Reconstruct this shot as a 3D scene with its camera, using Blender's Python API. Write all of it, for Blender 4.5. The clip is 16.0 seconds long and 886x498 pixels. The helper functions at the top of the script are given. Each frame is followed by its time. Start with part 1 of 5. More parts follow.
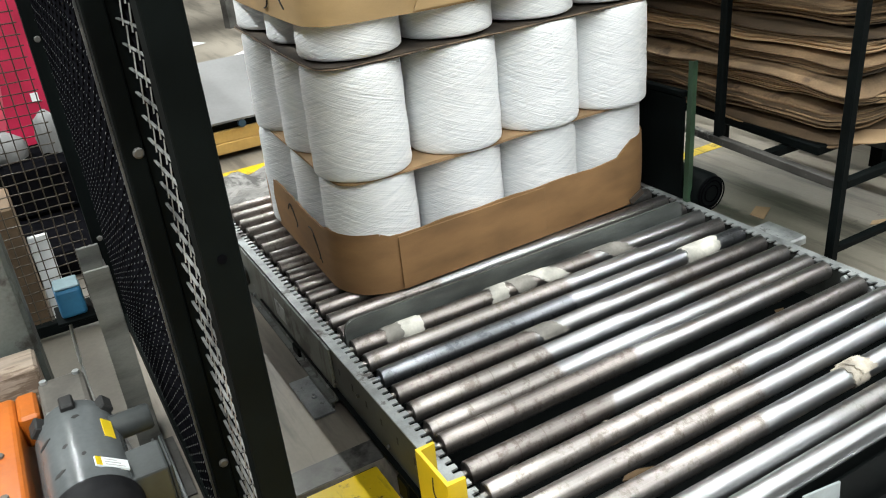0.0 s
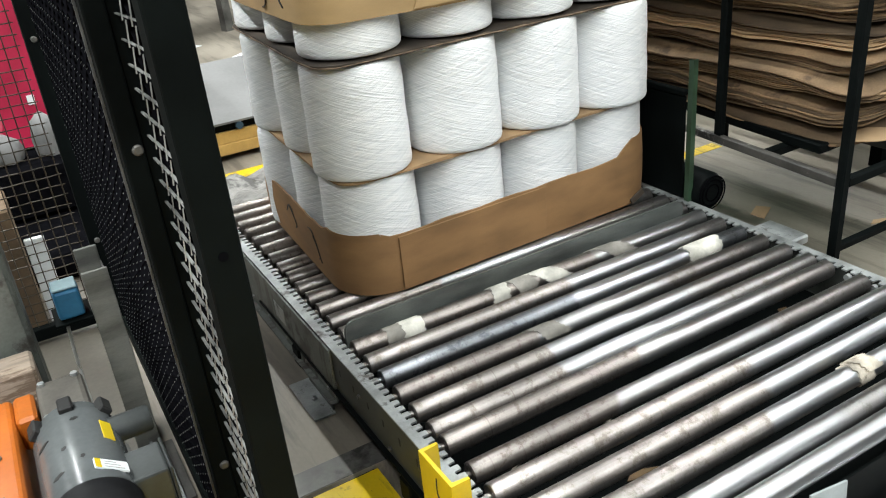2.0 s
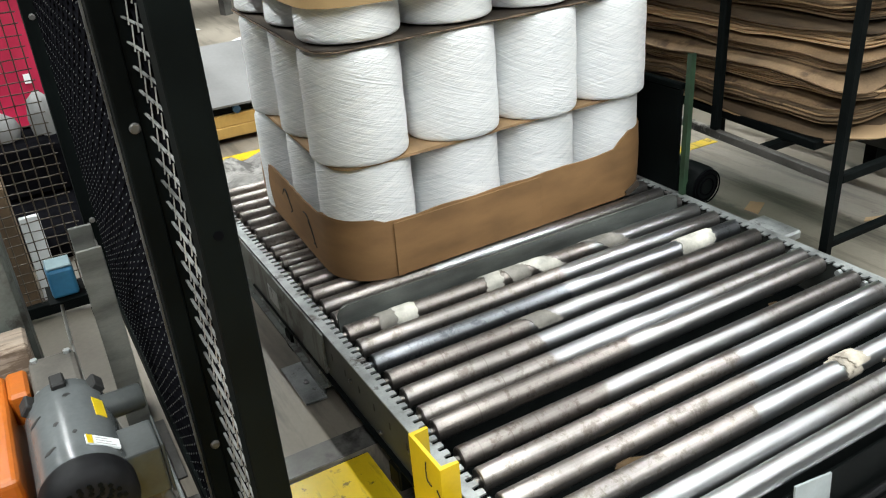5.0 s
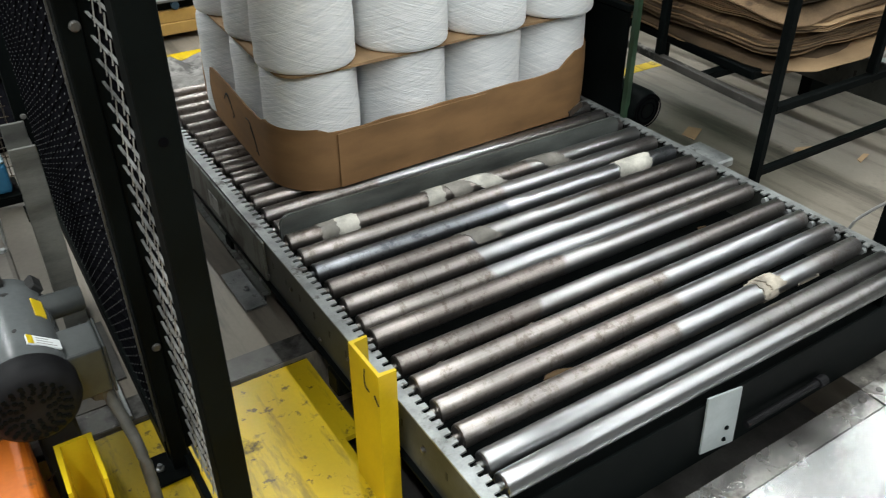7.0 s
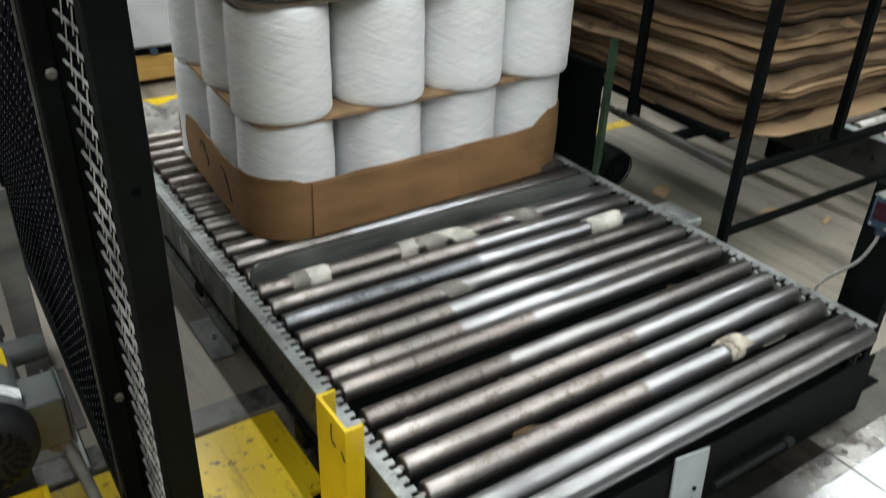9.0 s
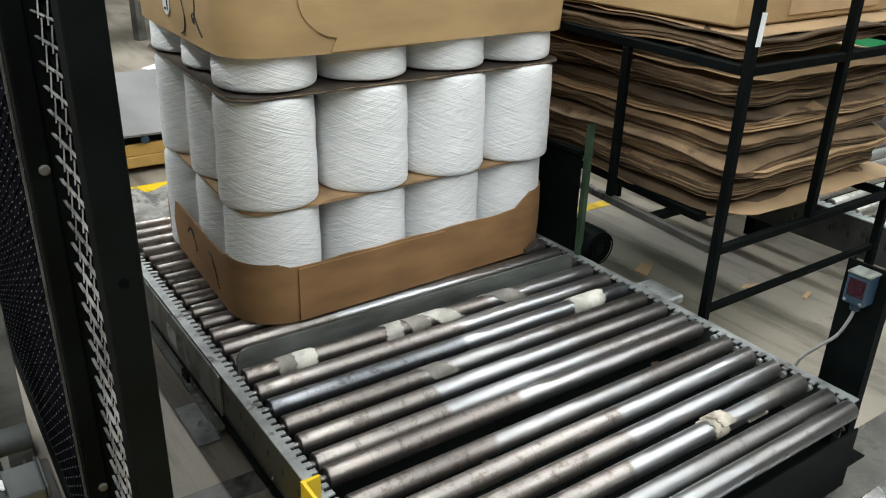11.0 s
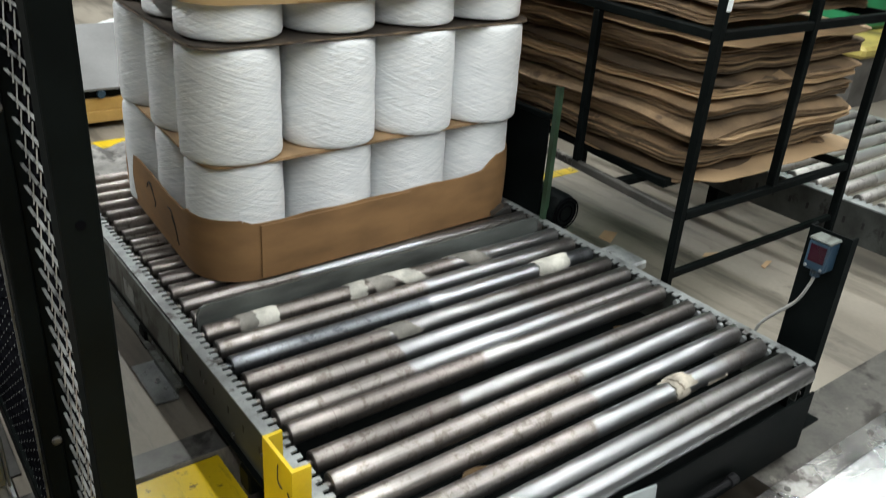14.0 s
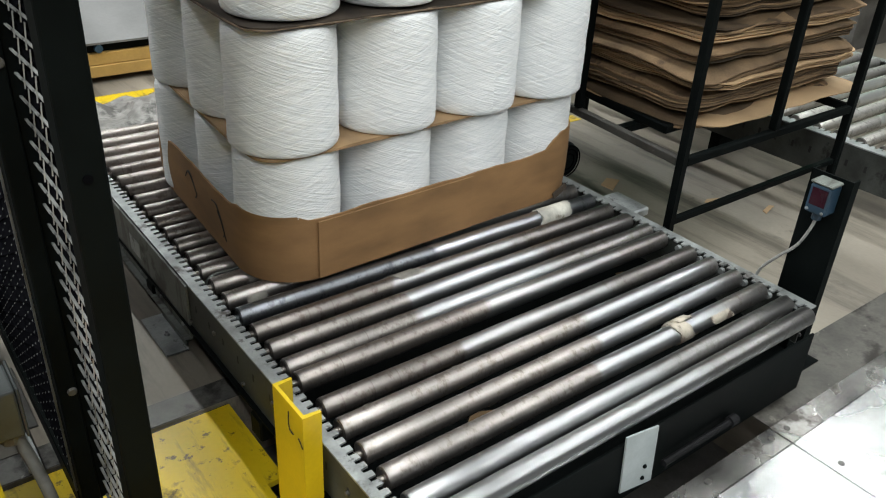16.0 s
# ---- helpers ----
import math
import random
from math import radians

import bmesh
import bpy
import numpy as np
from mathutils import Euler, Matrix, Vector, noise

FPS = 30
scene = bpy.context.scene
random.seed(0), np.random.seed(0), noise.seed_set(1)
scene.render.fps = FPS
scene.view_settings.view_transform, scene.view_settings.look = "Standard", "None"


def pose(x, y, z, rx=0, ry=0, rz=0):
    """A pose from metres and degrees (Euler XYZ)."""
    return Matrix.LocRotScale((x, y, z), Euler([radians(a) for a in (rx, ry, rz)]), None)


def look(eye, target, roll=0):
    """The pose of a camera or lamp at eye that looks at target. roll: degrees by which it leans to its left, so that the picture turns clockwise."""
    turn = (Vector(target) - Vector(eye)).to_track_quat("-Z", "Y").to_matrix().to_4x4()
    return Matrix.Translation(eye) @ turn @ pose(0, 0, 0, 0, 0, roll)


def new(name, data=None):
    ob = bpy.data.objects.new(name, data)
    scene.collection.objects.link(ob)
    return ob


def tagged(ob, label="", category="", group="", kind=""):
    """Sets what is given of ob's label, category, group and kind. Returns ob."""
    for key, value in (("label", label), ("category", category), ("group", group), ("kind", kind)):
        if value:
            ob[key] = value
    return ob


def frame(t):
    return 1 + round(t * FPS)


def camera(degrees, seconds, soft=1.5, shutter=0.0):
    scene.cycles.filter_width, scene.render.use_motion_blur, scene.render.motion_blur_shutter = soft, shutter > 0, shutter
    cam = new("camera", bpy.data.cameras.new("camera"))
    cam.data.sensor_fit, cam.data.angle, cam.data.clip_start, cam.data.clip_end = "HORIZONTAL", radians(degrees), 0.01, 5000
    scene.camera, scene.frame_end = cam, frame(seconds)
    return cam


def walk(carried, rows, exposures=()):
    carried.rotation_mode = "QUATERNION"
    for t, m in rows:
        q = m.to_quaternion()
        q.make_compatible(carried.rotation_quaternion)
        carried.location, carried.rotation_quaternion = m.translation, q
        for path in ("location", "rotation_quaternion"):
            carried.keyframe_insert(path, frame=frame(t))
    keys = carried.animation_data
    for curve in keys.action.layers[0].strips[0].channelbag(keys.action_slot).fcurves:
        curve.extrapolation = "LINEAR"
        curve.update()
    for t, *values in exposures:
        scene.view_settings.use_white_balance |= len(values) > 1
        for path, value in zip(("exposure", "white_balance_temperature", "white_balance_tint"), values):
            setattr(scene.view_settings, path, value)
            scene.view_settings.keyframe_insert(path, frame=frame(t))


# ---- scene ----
cam = camera(57.3, 16.0, 1.1, 0.5)
PATH = [
    (0, (-0.552, -1.601, 1.309), (0.27, -0.011, 0.417), -5.9),
    (0.5, (-0.557, -1.6, 1.302), (0.273, -0.009, 0.418), -5.9),
    (1, (-0.558, -1.594, 1.303), (0.276, -0.007, 0.417), -5.7),
    (1.5, (-0.555, -1.59, 1.298), (0.279, -0.002, 0.414), -5.9),
    (2, (-0.558, -1.587, 1.295), (0.274, 0.002, 0.41), -6.0),
    (2.5, (-0.563, -1.582, 1.298), (0.269, 0.005, 0.41), -5.7),
    (3, (-0.557, -1.592, 1.297), (0.275, -0.005, 0.408), -5.7),
    (3.5, (-0.558, -1.593, 1.299), (0.275, -0.007, 0.41), -5.5),
    (6, (-0.576, -1.6, 1.286), (0.249, -0.066, 0.304), -3.7),
    (6.5, (-0.585, -1.603, 1.288), (0.236, -0.132, 0.21), -2.8),
    (7, (-0.578, -1.612, 1.31), (0.322, -0.205, 0.21), -0.1),
    (7.5, (-0.575, -1.614, 1.267), (0.346, -0.206, 0.186), 0.3),
    (8, (-0.571, -1.61, 1.261), (0.346, -0.251, 0.115), 1.0),
    (8.5, (-0.571, -1.604, 1.28), (0.364, -0.256, 0.137), 2.1),
    (9, (-0.576, -1.61, 1.321), (0.414, -0.187, 0.325), 2.4),
    (9.5, (-0.574, -1.623, 1.334), (0.434, -0.144, 0.443), 1.9),
    (12, (-0.582, -1.641, 1.35), (0.52, -0.181, 0.541), 2.5),
    (12.5, (-0.576, -1.641, 1.339), (0.549, -0.197, 0.533), 3.1),
    (13, (-0.587, -1.637, 1.341), (0.542, -0.204, 0.52), 3.6),
    (13.5, (-0.595, -1.63, 1.333), (0.537, -0.201, 0.512), 3.7),
    (14, (-0.584, -1.627, 1.309), (0.534, -0.224, 0.425), 4.2),
    (14.5, (-0.589, -1.628, 1.295), (0.507, -0.264, 0.326), 4.0),
    (15, (-0.592, -1.624, 1.303), (0.5, -0.27, 0.317), 3.9),
    (15.5, (-0.594, -1.634, 1.305), (0.492, -0.272, 0.323), 3.7),
    (16, (-0.595, -1.637, 1.311), (0.49, -0.279, 0.321), 3.3),
]
walk(cam, [(t, look(eye, target, roll)) for t, eye, target, roll in PATH],
     [(0, 0.06), (3.5, 0.06), (6, 0.03), (6.5, -0.21), (7, -0.48), (7.5, -0.58), (8, -0.8), (9, -0.55), (9.5, -0.43), (12.5, -0.36), (16, -0.45)])

# ---- world and lamps ----
world = bpy.data.worlds.new("hall_air")
scene.world = world
world.use_nodes = True
world.node_tree.nodes["Background"].inputs[0].default_value = (0.5, 0.53, 0.55, 1)
world.node_tree.nodes["Background"].inputs[1].default_value = 0.015


def strip_lamp(x, y, z, sx, sy, watts, tint=(0.955, 1.0, 0.985)):
    data = bpy.data.lights.new("strip_lamp", "AREA")
    data.shape, data.size, data.size_y = "RECTANGLE", sx, sy
    data.energy, data.color = watts, tint
    ob = new("strip_lamp", data)
    ob.matrix_world = pose(x, y, z, 0, 0, 0)
    return ob


ROWS = [-4.1 + 2.5 * k for k in range(5)]   # unbroken rows of tubes along the hall
LAMPS = [(x, -5.1 + 2.42 * k) for x in ROWS for k in range(6)]
LAMP_Z = 4.3
for lx in ROWS:
    strip_lamp(lx, 0.95, LAMP_Z - 0.06, 0.06, 14.4, 570 if lx < 0 else 395)

# ---- materials ----


def material(name, base, rough=0.5, metal=0.0, scale=20.0, amount=0.25, fine=150.0, bump=0.1, tint=None, rough_vary=0.15,
             stretch=(1, 1, 1), per_object=0.0, spots=None, spot_scale=6.0, spot_level=0.62, spot_rough=None, sheen=0.0, spec=0.5, streaks=()):
    """Principled surface with colour variation at two scales, roughness variation, fine relief and optional stains."""
    m = bpy.data.materials.new(name)
    m.use_nodes = True
    nt = m.node_tree
    N, L = nt.nodes, nt.links
    p = N["Principled BSDF"]
    tc = N.new("ShaderNodeTexCoord")
    mp = N.new("ShaderNodeMapping")
    mp.inputs["Scale"].default_value = stretch
    L.new(tc.outputs["Object"], mp.inputs["Vector"])
    vec = mp.outputs["Vector"]
    if per_object:
        info = N.new("ShaderNodeObjectInfo")
        add = N.new("ShaderNodeVectorMath")
        add.operation = "ADD"
        mul = N.new("ShaderNodeMath")
        mul.operation = "MULTIPLY"
        mul.inputs[1].default_value = 37.0
        L.new(info.outputs["Random"], mul.inputs[0])
        L.new(vec, add.inputs[0])
        L.new(mul.outputs[0], add.inputs[1])
        vec = add.outputs[0]
    n1 = N.new("ShaderNodeTexNoise")
    n1.inputs["Scale"].default_value, n1.inputs["Detail"].default_value = scale, 6
    n2 = N.new("ShaderNodeTexNoise")
    n2.inputs["Scale"].default_value, n2.inputs["Detail"].default_value = fine, 3
    L.new(vec, n1.inputs["Vector"])
    L.new(vec, n2.inputs["Vector"])
    b = Vector(base)
    t = Vector(tint) if tint else b * (1 - amount * 1.6)
    ramp = N.new("ShaderNodeMix")
    ramp.data_type = "RGBA"
    ramp.inputs[6].default_value = (*t, 1)
    ramp.inputs[7].default_value = (*[min(1, c * (1 + amount * 0.4)) for c in b], 1)
    mr = N.new("ShaderNodeMapRange")
    mr.inputs[1].default_value, mr.inputs[2].default_value = 0.32, 0.62
    L.new(n1.outputs["Fac"], mr.inputs[0])
    L.new(mr.outputs[0], ramp.inputs[0])
    col = ramp.outputs[2]
    grain = N.new("ShaderNodeMix")
    grain.data_type, grain.blend_type = "RGBA", "MULTIPLY"
    grain.inputs[0].default_value = min(0.6, amount)
    L.new(col, grain.inputs[6])
    L.new(n2.outputs["Fac"], grain.inputs[7])
    gain = N.new("ShaderNodeMix")
    gain.data_type, gain.blend_type = "RGBA", "MULTIPLY"
    gain.inputs[0].default_value = 1.0
    k = 1 + 0.5 * min(0.6, amount)
    gain.inputs[7].default_value = (k, k, k, 1)
    L.new(grain.outputs[2], gain.inputs[6])
    col = gain.outputs[2]
    if per_object:
        hv = N.new("ShaderNodeHueSaturation")
        vr = N.new("ShaderNodeMapRange")
        vr.inputs[3].default_value, vr.inputs[4].default_value = 1 - per_object, 1 + per_object
        L.new(info.outputs["Random"], vr.inputs[0])
        L.new(vr.outputs[0], hv.inputs["Value"])
        L.new(col, hv.inputs["Color"])
        col = hv.outputs[0]
    rr = N.new("ShaderNodeMapRange")
    rr.inputs[3].default_value, rr.inputs[4].default_value = max(0.03, rough - rough_vary), min(1, rough + rough_vary)
    L.new(n1.outputs["Fac"], rr.inputs[0])
    rsock = rr.outputs[0]
    if spots:
        n3 = N.new("ShaderNodeTexNoise")
        n3.inputs["Scale"].default_value, n3.inputs["Detail"].default_value, n3.inputs["Roughness"].default_value = spot_scale, 8, 0.65
        L.new(vec, n3.inputs["Vector"])
        sr = N.new("ShaderNodeMapRange")
        sr.inputs[1].default_value, sr.inputs[2].default_value = spot_level, spot_level + 0.08
        L.new(n3.outputs["Fac"], sr.inputs[0])
        sm = N.new("ShaderNodeMix")
        sm.data_type = "RGBA"
        sm.inputs[7].default_value = (*spots, 1)
        L.new(sr.outputs[0], sm.inputs[0])
        L.new(col, sm.inputs[6])
        col = sm.outputs[2]
        if spot_rough is not None:
            sx = N.new("ShaderNodeMix")
            sx.inputs[3].default_value = spot_rough
            L.new(sr.outputs[0], sx.inputs[0])
            L.new(rsock, sx.inputs[2])
            rsock = sx.outputs[0]
    for colour, st, sc, level, soft, most in streaks:
        # drawn-out marks: scuffs, drag marks, swept dirt; on the floors also painted shadow bands
        sp = N.new("ShaderNodeMapping")
        sp.inputs["Scale"].default_value = st[:3]
        sp.inputs["Rotation"].default_value = (0, 0, math.radians(st[3]))
        L.new(tc.outputs["Object"], sp.inputs["Vector"])
        n4 = N.new("ShaderNodeTexNoise")
        n4.inputs["Scale"].default_value, n4.inputs["Detail"].default_value, n4.inputs["Roughness"].default_value = sc, 6, 0.7
        L.new(sp.outputs["Vector"], n4.inputs["Vector"])
        q = N.new("ShaderNodeMapRange")
        q.inputs[1].default_value, q.inputs[2].default_value, q.inputs[4].default_value = level, level + soft, most
        L.new(n4.outputs["Fac"], q.inputs[0])
        sm = N.new("ShaderNodeMix")
        sm.data_type = "RGBA"
        sm.inputs[7].default_value = (*colour, 1)
        L.new(q.outputs[0], sm.inputs[0])
        L.new(col, sm.inputs[6])
        col = sm.outputs[2]
    L.new(col, p.inputs["Base Color"])
    L.new(rsock, p.inputs["Roughness"])
    p.inputs["Metallic"].default_value = metal
    p.inputs["Specular IOR Level"].default_value = spec
    if sheen:
        p.inputs["Sheen Weight"].default_value = sheen
    if bump:
        bp = N.new("ShaderNodeBump")
        bp.inputs["Strength"].default_value, bp.inputs["Distance"].default_value = bump, 0.002
        L.new(n2.outputs["Fac"], bp.inputs["Height"])
        L.new(bp.outputs[0], p.inputs["Normal"])
    return m


def yarn_material():
    """White wound yarn: two families of crossing helical threads as fine relief and shade."""
    m = bpy.data.materials.new("white_yarn")
    m.use_nodes = True
    nt = m.node_tree
    N, L = nt.nodes, nt.links
    p = N["Principled BSDF"]
    tc = N.new("ShaderNodeTexCoord")
    info = N.new("ShaderNodeObjectInfo")
    sep = N.new("ShaderNodeSeparateXYZ")
    L.new(tc.outputs["Object"], sep.inputs[0])
    ang = N.new("ShaderNodeMath")
    ang.operation = "ARCTAN2"
    L.new(sep.outputs[1], ang.inputs[0])
    L.new(sep.outputs[0], ang.inputs[1])
    total = None
    for slope, freq, seed in ((0.044, 300.0, 1.0), (-0.044, 300.0, 5.0), (0.034, 120.0, 9.0), (-0.038, 135.0, 13.0)):
        a = N.new("ShaderNodeMath")
        a.operation = "MULTIPLY_ADD"
        a.inputs[1].default_value = slope
        L.new(ang.outputs[0], a.inputs[0])
        L.new(sep.outputs[2], a.inputs[2])
        f = N.new("ShaderNodeMath")
        f.operation = "MULTIPLY_ADD"
        f.inputs[1].default_value = freq
        L.new(a.outputs[0], f.inputs[0])
        off = N.new("ShaderNodeMath")
        off.operation = "MULTIPLY"
        off.inputs[1].default_value = seed * 17
        L.new(info.outputs["Random"], off.inputs[0])
        L.new(off.outputs[0], f.inputs[2])
        comb = N.new("ShaderNodeCombineXYZ")
        L.new(f.outputs[0], comb.inputs[0])
        m8 = N.new("ShaderNodeMath")
        m8.operation = "MULTIPLY"
        m8.inputs[1].default_value = 1.3
        L.new(ang.outputs[0], m8.inputs[0])
        L.new(m8.outputs[0], comb.inputs[1])
        nz = N.new("ShaderNodeTexNoise")
        nz.inputs["Scale"].default_value, nz.inputs["Detail"].default_value = 0.9, 2.5
        L.new(comb.outputs[0], nz.inputs["Vector"])
        if total is None:
            total = nz.outputs["Fac"]
        else:
            mx = N.new("ShaderNodeMath")
            mx.operation = "ADD"
            L.new(total, mx.inputs[0])
            L.new(nz.outputs["Fac"], mx.inputs[1])
            total = mx.outputs[0]
    rg = N.new("ShaderNodeMapRange")
    rg.inputs[1].default_value, rg.inputs[2].default_value = 1.45, 2.45
    L.new(total, rg.inputs[0])
    mix = N.new("ShaderNodeMix")
    mix.data_type = "RGBA"
    mix.inputs[6].default_value = (0.68, 0.71, 0.735, 1)
    mix.inputs[7].default_value = (0.92, 0.93, 0.94, 1)
    L.new(rg.outputs[0], mix.inputs[0])
    L.new(mix.outputs[2], p.inputs["Base Color"])
    p.inputs["Roughness"].default_value = 0.75
    p.inputs["Sheen Weight"].default_value = 0.25
    p.inputs["Subsurface Weight"].default_value = 0.0
    bp = N.new("ShaderNodeBump")
    bp.inputs["Strength"].default_value, bp.inputs["Distance"].default_value = 0.56, 0.005
    L.new(rg.outputs[0], bp.inputs["Height"])
    L.new(bp.outputs[0], p.inputs["Normal"])
    return m


def roller_material(name, bright, dirt, rough, edge):
    """Roller steel: tarnished and blotched near its one end, polished by use further along, with wear rings."""
    m = bpy.data.materials.new(name)
    m.use_nodes = True
    nt = m.node_tree
    N, L = nt.nodes, nt.links
    p = N["Principled BSDF"]
    tc = N.new("ShaderNodeTexCoord")
    info = N.new("ShaderNodeObjectInfo")
    sep = N.new("ShaderNodeSeparateXYZ")
    L.new(tc.outputs["Object"], sep.inputs[0])

    def math_node(op, a, b=0.0, c=0.0):
        n = N.new("ShaderNodeMath")
        n.operation = op
        for k, v in enumerate((a, b, c)):
            if isinstance(v, (int, float)):
                n.inputs[k].default_value = v
            else:
                L.new(v, n.inputs[k])
        return n.outputs[0]

    def noise_at(vec, scale, detail, rough_n=0.6):
        n = N.new("ShaderNodeTexNoise")
        n.inputs["Scale"].default_value, n.inputs["Detail"].default_value, n.inputs["Roughness"].default_value = scale, detail, rough_n
        L.new(vec, n.inputs["Vector"])
        return n.outputs["Fac"]

    def step(v, lo, hi, a=0.0, b=1.0):
        n = N.new("ShaderNodeMapRange")
        n.inputs[1].default_value, n.inputs[2].default_value, n.inputs[3].default_value, n.inputs[4].default_value = lo, hi, a, b
        L.new(v, n.inputs[0])
        return n.outputs[0]

    def blend(f, a, b, mode="MIX"):
        n = N.new("ShaderNodeMix")
        n.data_type, n.blend_type = "RGBA", mode
        if isinstance(f, float):
            n.inputs[0].default_value = f
        else:
            L.new(f, n.inputs[0])
        for k, v in ((6, a), (7, b)):
            if isinstance(v, tuple):
                n.inputs[k].default_value = (*v, 1)
            else:
                L.new(v, n.inputs[k])
        return n.outputs[2]

    shift = N.new("ShaderNodeVectorMath")
    shift.operation = "ADD"
    L.new(tc.outputs["Object"], shift.inputs[0])
    L.new(math_node("MULTIPLY", info.outputs["Random"], 53.0), shift.inputs[1])
    vec = shift.outputs[0]
    big = noise_at(vec, 5.0, 4)
    blot = noise_at(vec, 34.0, 8, 0.72)
    fine = noise_at(vec, 170.0, 3)
    # polished further along, with a ragged border that differs from roller to roller
    along = math_node("ADD", sep.outputs[0], math_node("MULTIPLY", math_node("SUBTRACT", big, 0.5), 0.22))
    along = math_node("SUBTRACT", along, math_node("MULTIPLY", math_node("SUBTRACT", info.outputs["Random"], 0.5), 0.5))
    polish = step(along, edge - 0.008, edge + 0.012)
    # the load does not reach the last stretch, which has stayed dull
    polish = math_node("MULTIPLY", polish, step(along, max(edge, 0.4) + 0.40, max(edge, 0.4) + 0.46, 1.0, 0.25))
    stain = step(blot, 0.52, 0.62)
    keep = math_node("SUBTRACT", 1.0, math_node("MULTIPLY", polish, 0.95))
    dirty = math_node("MULTIPLY", stain, keep)
    base = blend(math_node("MULTIPLY", keep, 0.85), bright, tuple(0.3 * a + 0.7 * b for a, b in zip(bright, dirt)))
    base = blend(math_node("MULTIPLY", dirty, 0.7), base, tuple(0.62 * c for c in dirt))
    # worn rings round the roller
    ring_vec = N.new("ShaderNodeCombineXYZ")
    L.new(math_node("ADD", sep.outputs[0], info.outputs["Random"]), ring_vec.inputs[0])
    ring = step(noise_at(ring_vec.outputs[0], 42.0, 3, 0.7), 0.60, 0.66)
    base = blend(math_node("MULTIPLY", math_node("MULTIPLY", ring, keep), 0.65), base, tuple(0.6 * c for c in dirt))
    streak_map = N.new("ShaderNodeMapping")
    streak_map.inputs["Scale"].default_value = (0.03, 90.0, 90.0)
    L.new(vec, streak_map.inputs["Vector"])
    streak = step(noise_at(streak_map.outputs["Vector"], 2.0, 2, 0.5), 0.36, 0.64, 0.66, 1.10)
    base = blend(math_node("ADD", math_node("MULTIPLY", keep, 0.3), 0.12), base, streak, "MULTIPLY")
    base = blend(math_node("MULTIPLY", keep, 0.32), base, fine, "MULTIPLY")
    hv = N.new("ShaderNodeHueSaturation")
    L.new(step(info.outputs["Random"], 0, 1, 1.05, 1.6), hv.inputs["Value"])
    L.new(base, hv.inputs["Color"])
    L.new(hv.outputs[0], p.inputs["Base Color"])
    r0 = math_node("ADD", math_node("MULTIPLY", keep, rough - 0.29), 0.30)
    r1 = math_node("ADD", r0, math_node("MULTIPLY", dirty, 0.16))
    L.new(math_node("ADD", r1, math_node("MULTIPLY", math_node("MULTIPLY", math_node("SUBTRACT", big, 0.5), 0.08), keep)), p.inputs["Roughness"])
    p.inputs["Metallic"].default_value = 0.95
    return m


def glow(name, colour, strength):
    m = bpy.data.materials.new(name)
    m.use_nodes = True
    p = m.node_tree.nodes["Principled BSDF"]
    p.inputs["Base Color"].default_value = (*colour, 1)
    p.inputs["Emission Color"].default_value = (*colour, 1)
    p.inputs["Emission Strength"].default_value = strength
    return m


# Streaks drawn along y: skid dirt plus rack shadow bands painted into the colour.
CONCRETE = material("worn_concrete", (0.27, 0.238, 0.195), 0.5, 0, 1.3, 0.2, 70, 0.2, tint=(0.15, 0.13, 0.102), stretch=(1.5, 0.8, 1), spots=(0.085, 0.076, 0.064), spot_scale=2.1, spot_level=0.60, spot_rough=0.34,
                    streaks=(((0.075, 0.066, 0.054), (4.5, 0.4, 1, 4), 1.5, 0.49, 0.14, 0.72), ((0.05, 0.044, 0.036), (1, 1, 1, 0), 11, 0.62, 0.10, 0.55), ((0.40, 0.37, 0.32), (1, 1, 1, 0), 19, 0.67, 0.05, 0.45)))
# Oily spots are dirt; the dark base holds shade from fence and machine column.
SHADED_LANE = material("shaded_oily_concrete", (0.10, 0.09, 0.072), 0.5, 0, 4, 0.3, 70, 0.2, tint=(0.07, 0.061, 0.048), spots=(0.03, 0.027, 0.022), spot_scale=5, spot_level=0.57, spot_rough=0.3)
YARN = yarn_material()
CARD = material("brown_cardboard", (0.275, 0.150, 0.062), 0.72, 0, 5, 0.18, 220, 0.12, stretch=(1, 1, 3))
CARD_LIGHT = material("light_cardboard", (0.47, 0.315, 0.175), 0.75, 0, 4, 0.2, 200, 0.15, per_object=0.22)
CARD_SHEET = material("grey_brown_sheet", (0.215, 0.138, 0.074), 0.85, 0, 5, 0.4, 160, 0.25, per_object=0.6, spots=(0.075, 0.046, 0.026), spot_scale=6, spot_level=0.56)
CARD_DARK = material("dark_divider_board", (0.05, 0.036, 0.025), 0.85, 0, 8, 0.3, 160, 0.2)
CARD_BROWN = material("stained_dark_cardboard", (0.13, 0.085, 0.048), 0.8, 0, 5, 0.3, 160, 0.2)
CARD_FRAY = material("frayed_board_edge", (0.16, 0.115, 0.075), 0.9, 0, 30, 0.5, 160, 0.3)
CARD_MID = material("divider_board", (0.36, 0.23, 0.12), 0.8, 0, 8, 0.2, 160, 0.2)
ROLL_BRIGHT = roller_material("polished_roller_steel", (0.31, 0.32, 0.333), (0.215, 0.176, 0.15), 0.33, 0.42)
ROLL_BROWN = roller_material("tarnished_roller_steel", (0.30, 0.302, 0.305), (0.175, 0.138, 0.116), 0.34, 0.56)
ROLL_SATIN = roller_material("satin_roller_steel", (0.29, 0.296, 0.303), (0.23, 0.21, 0.195), 0.30, -0.7)
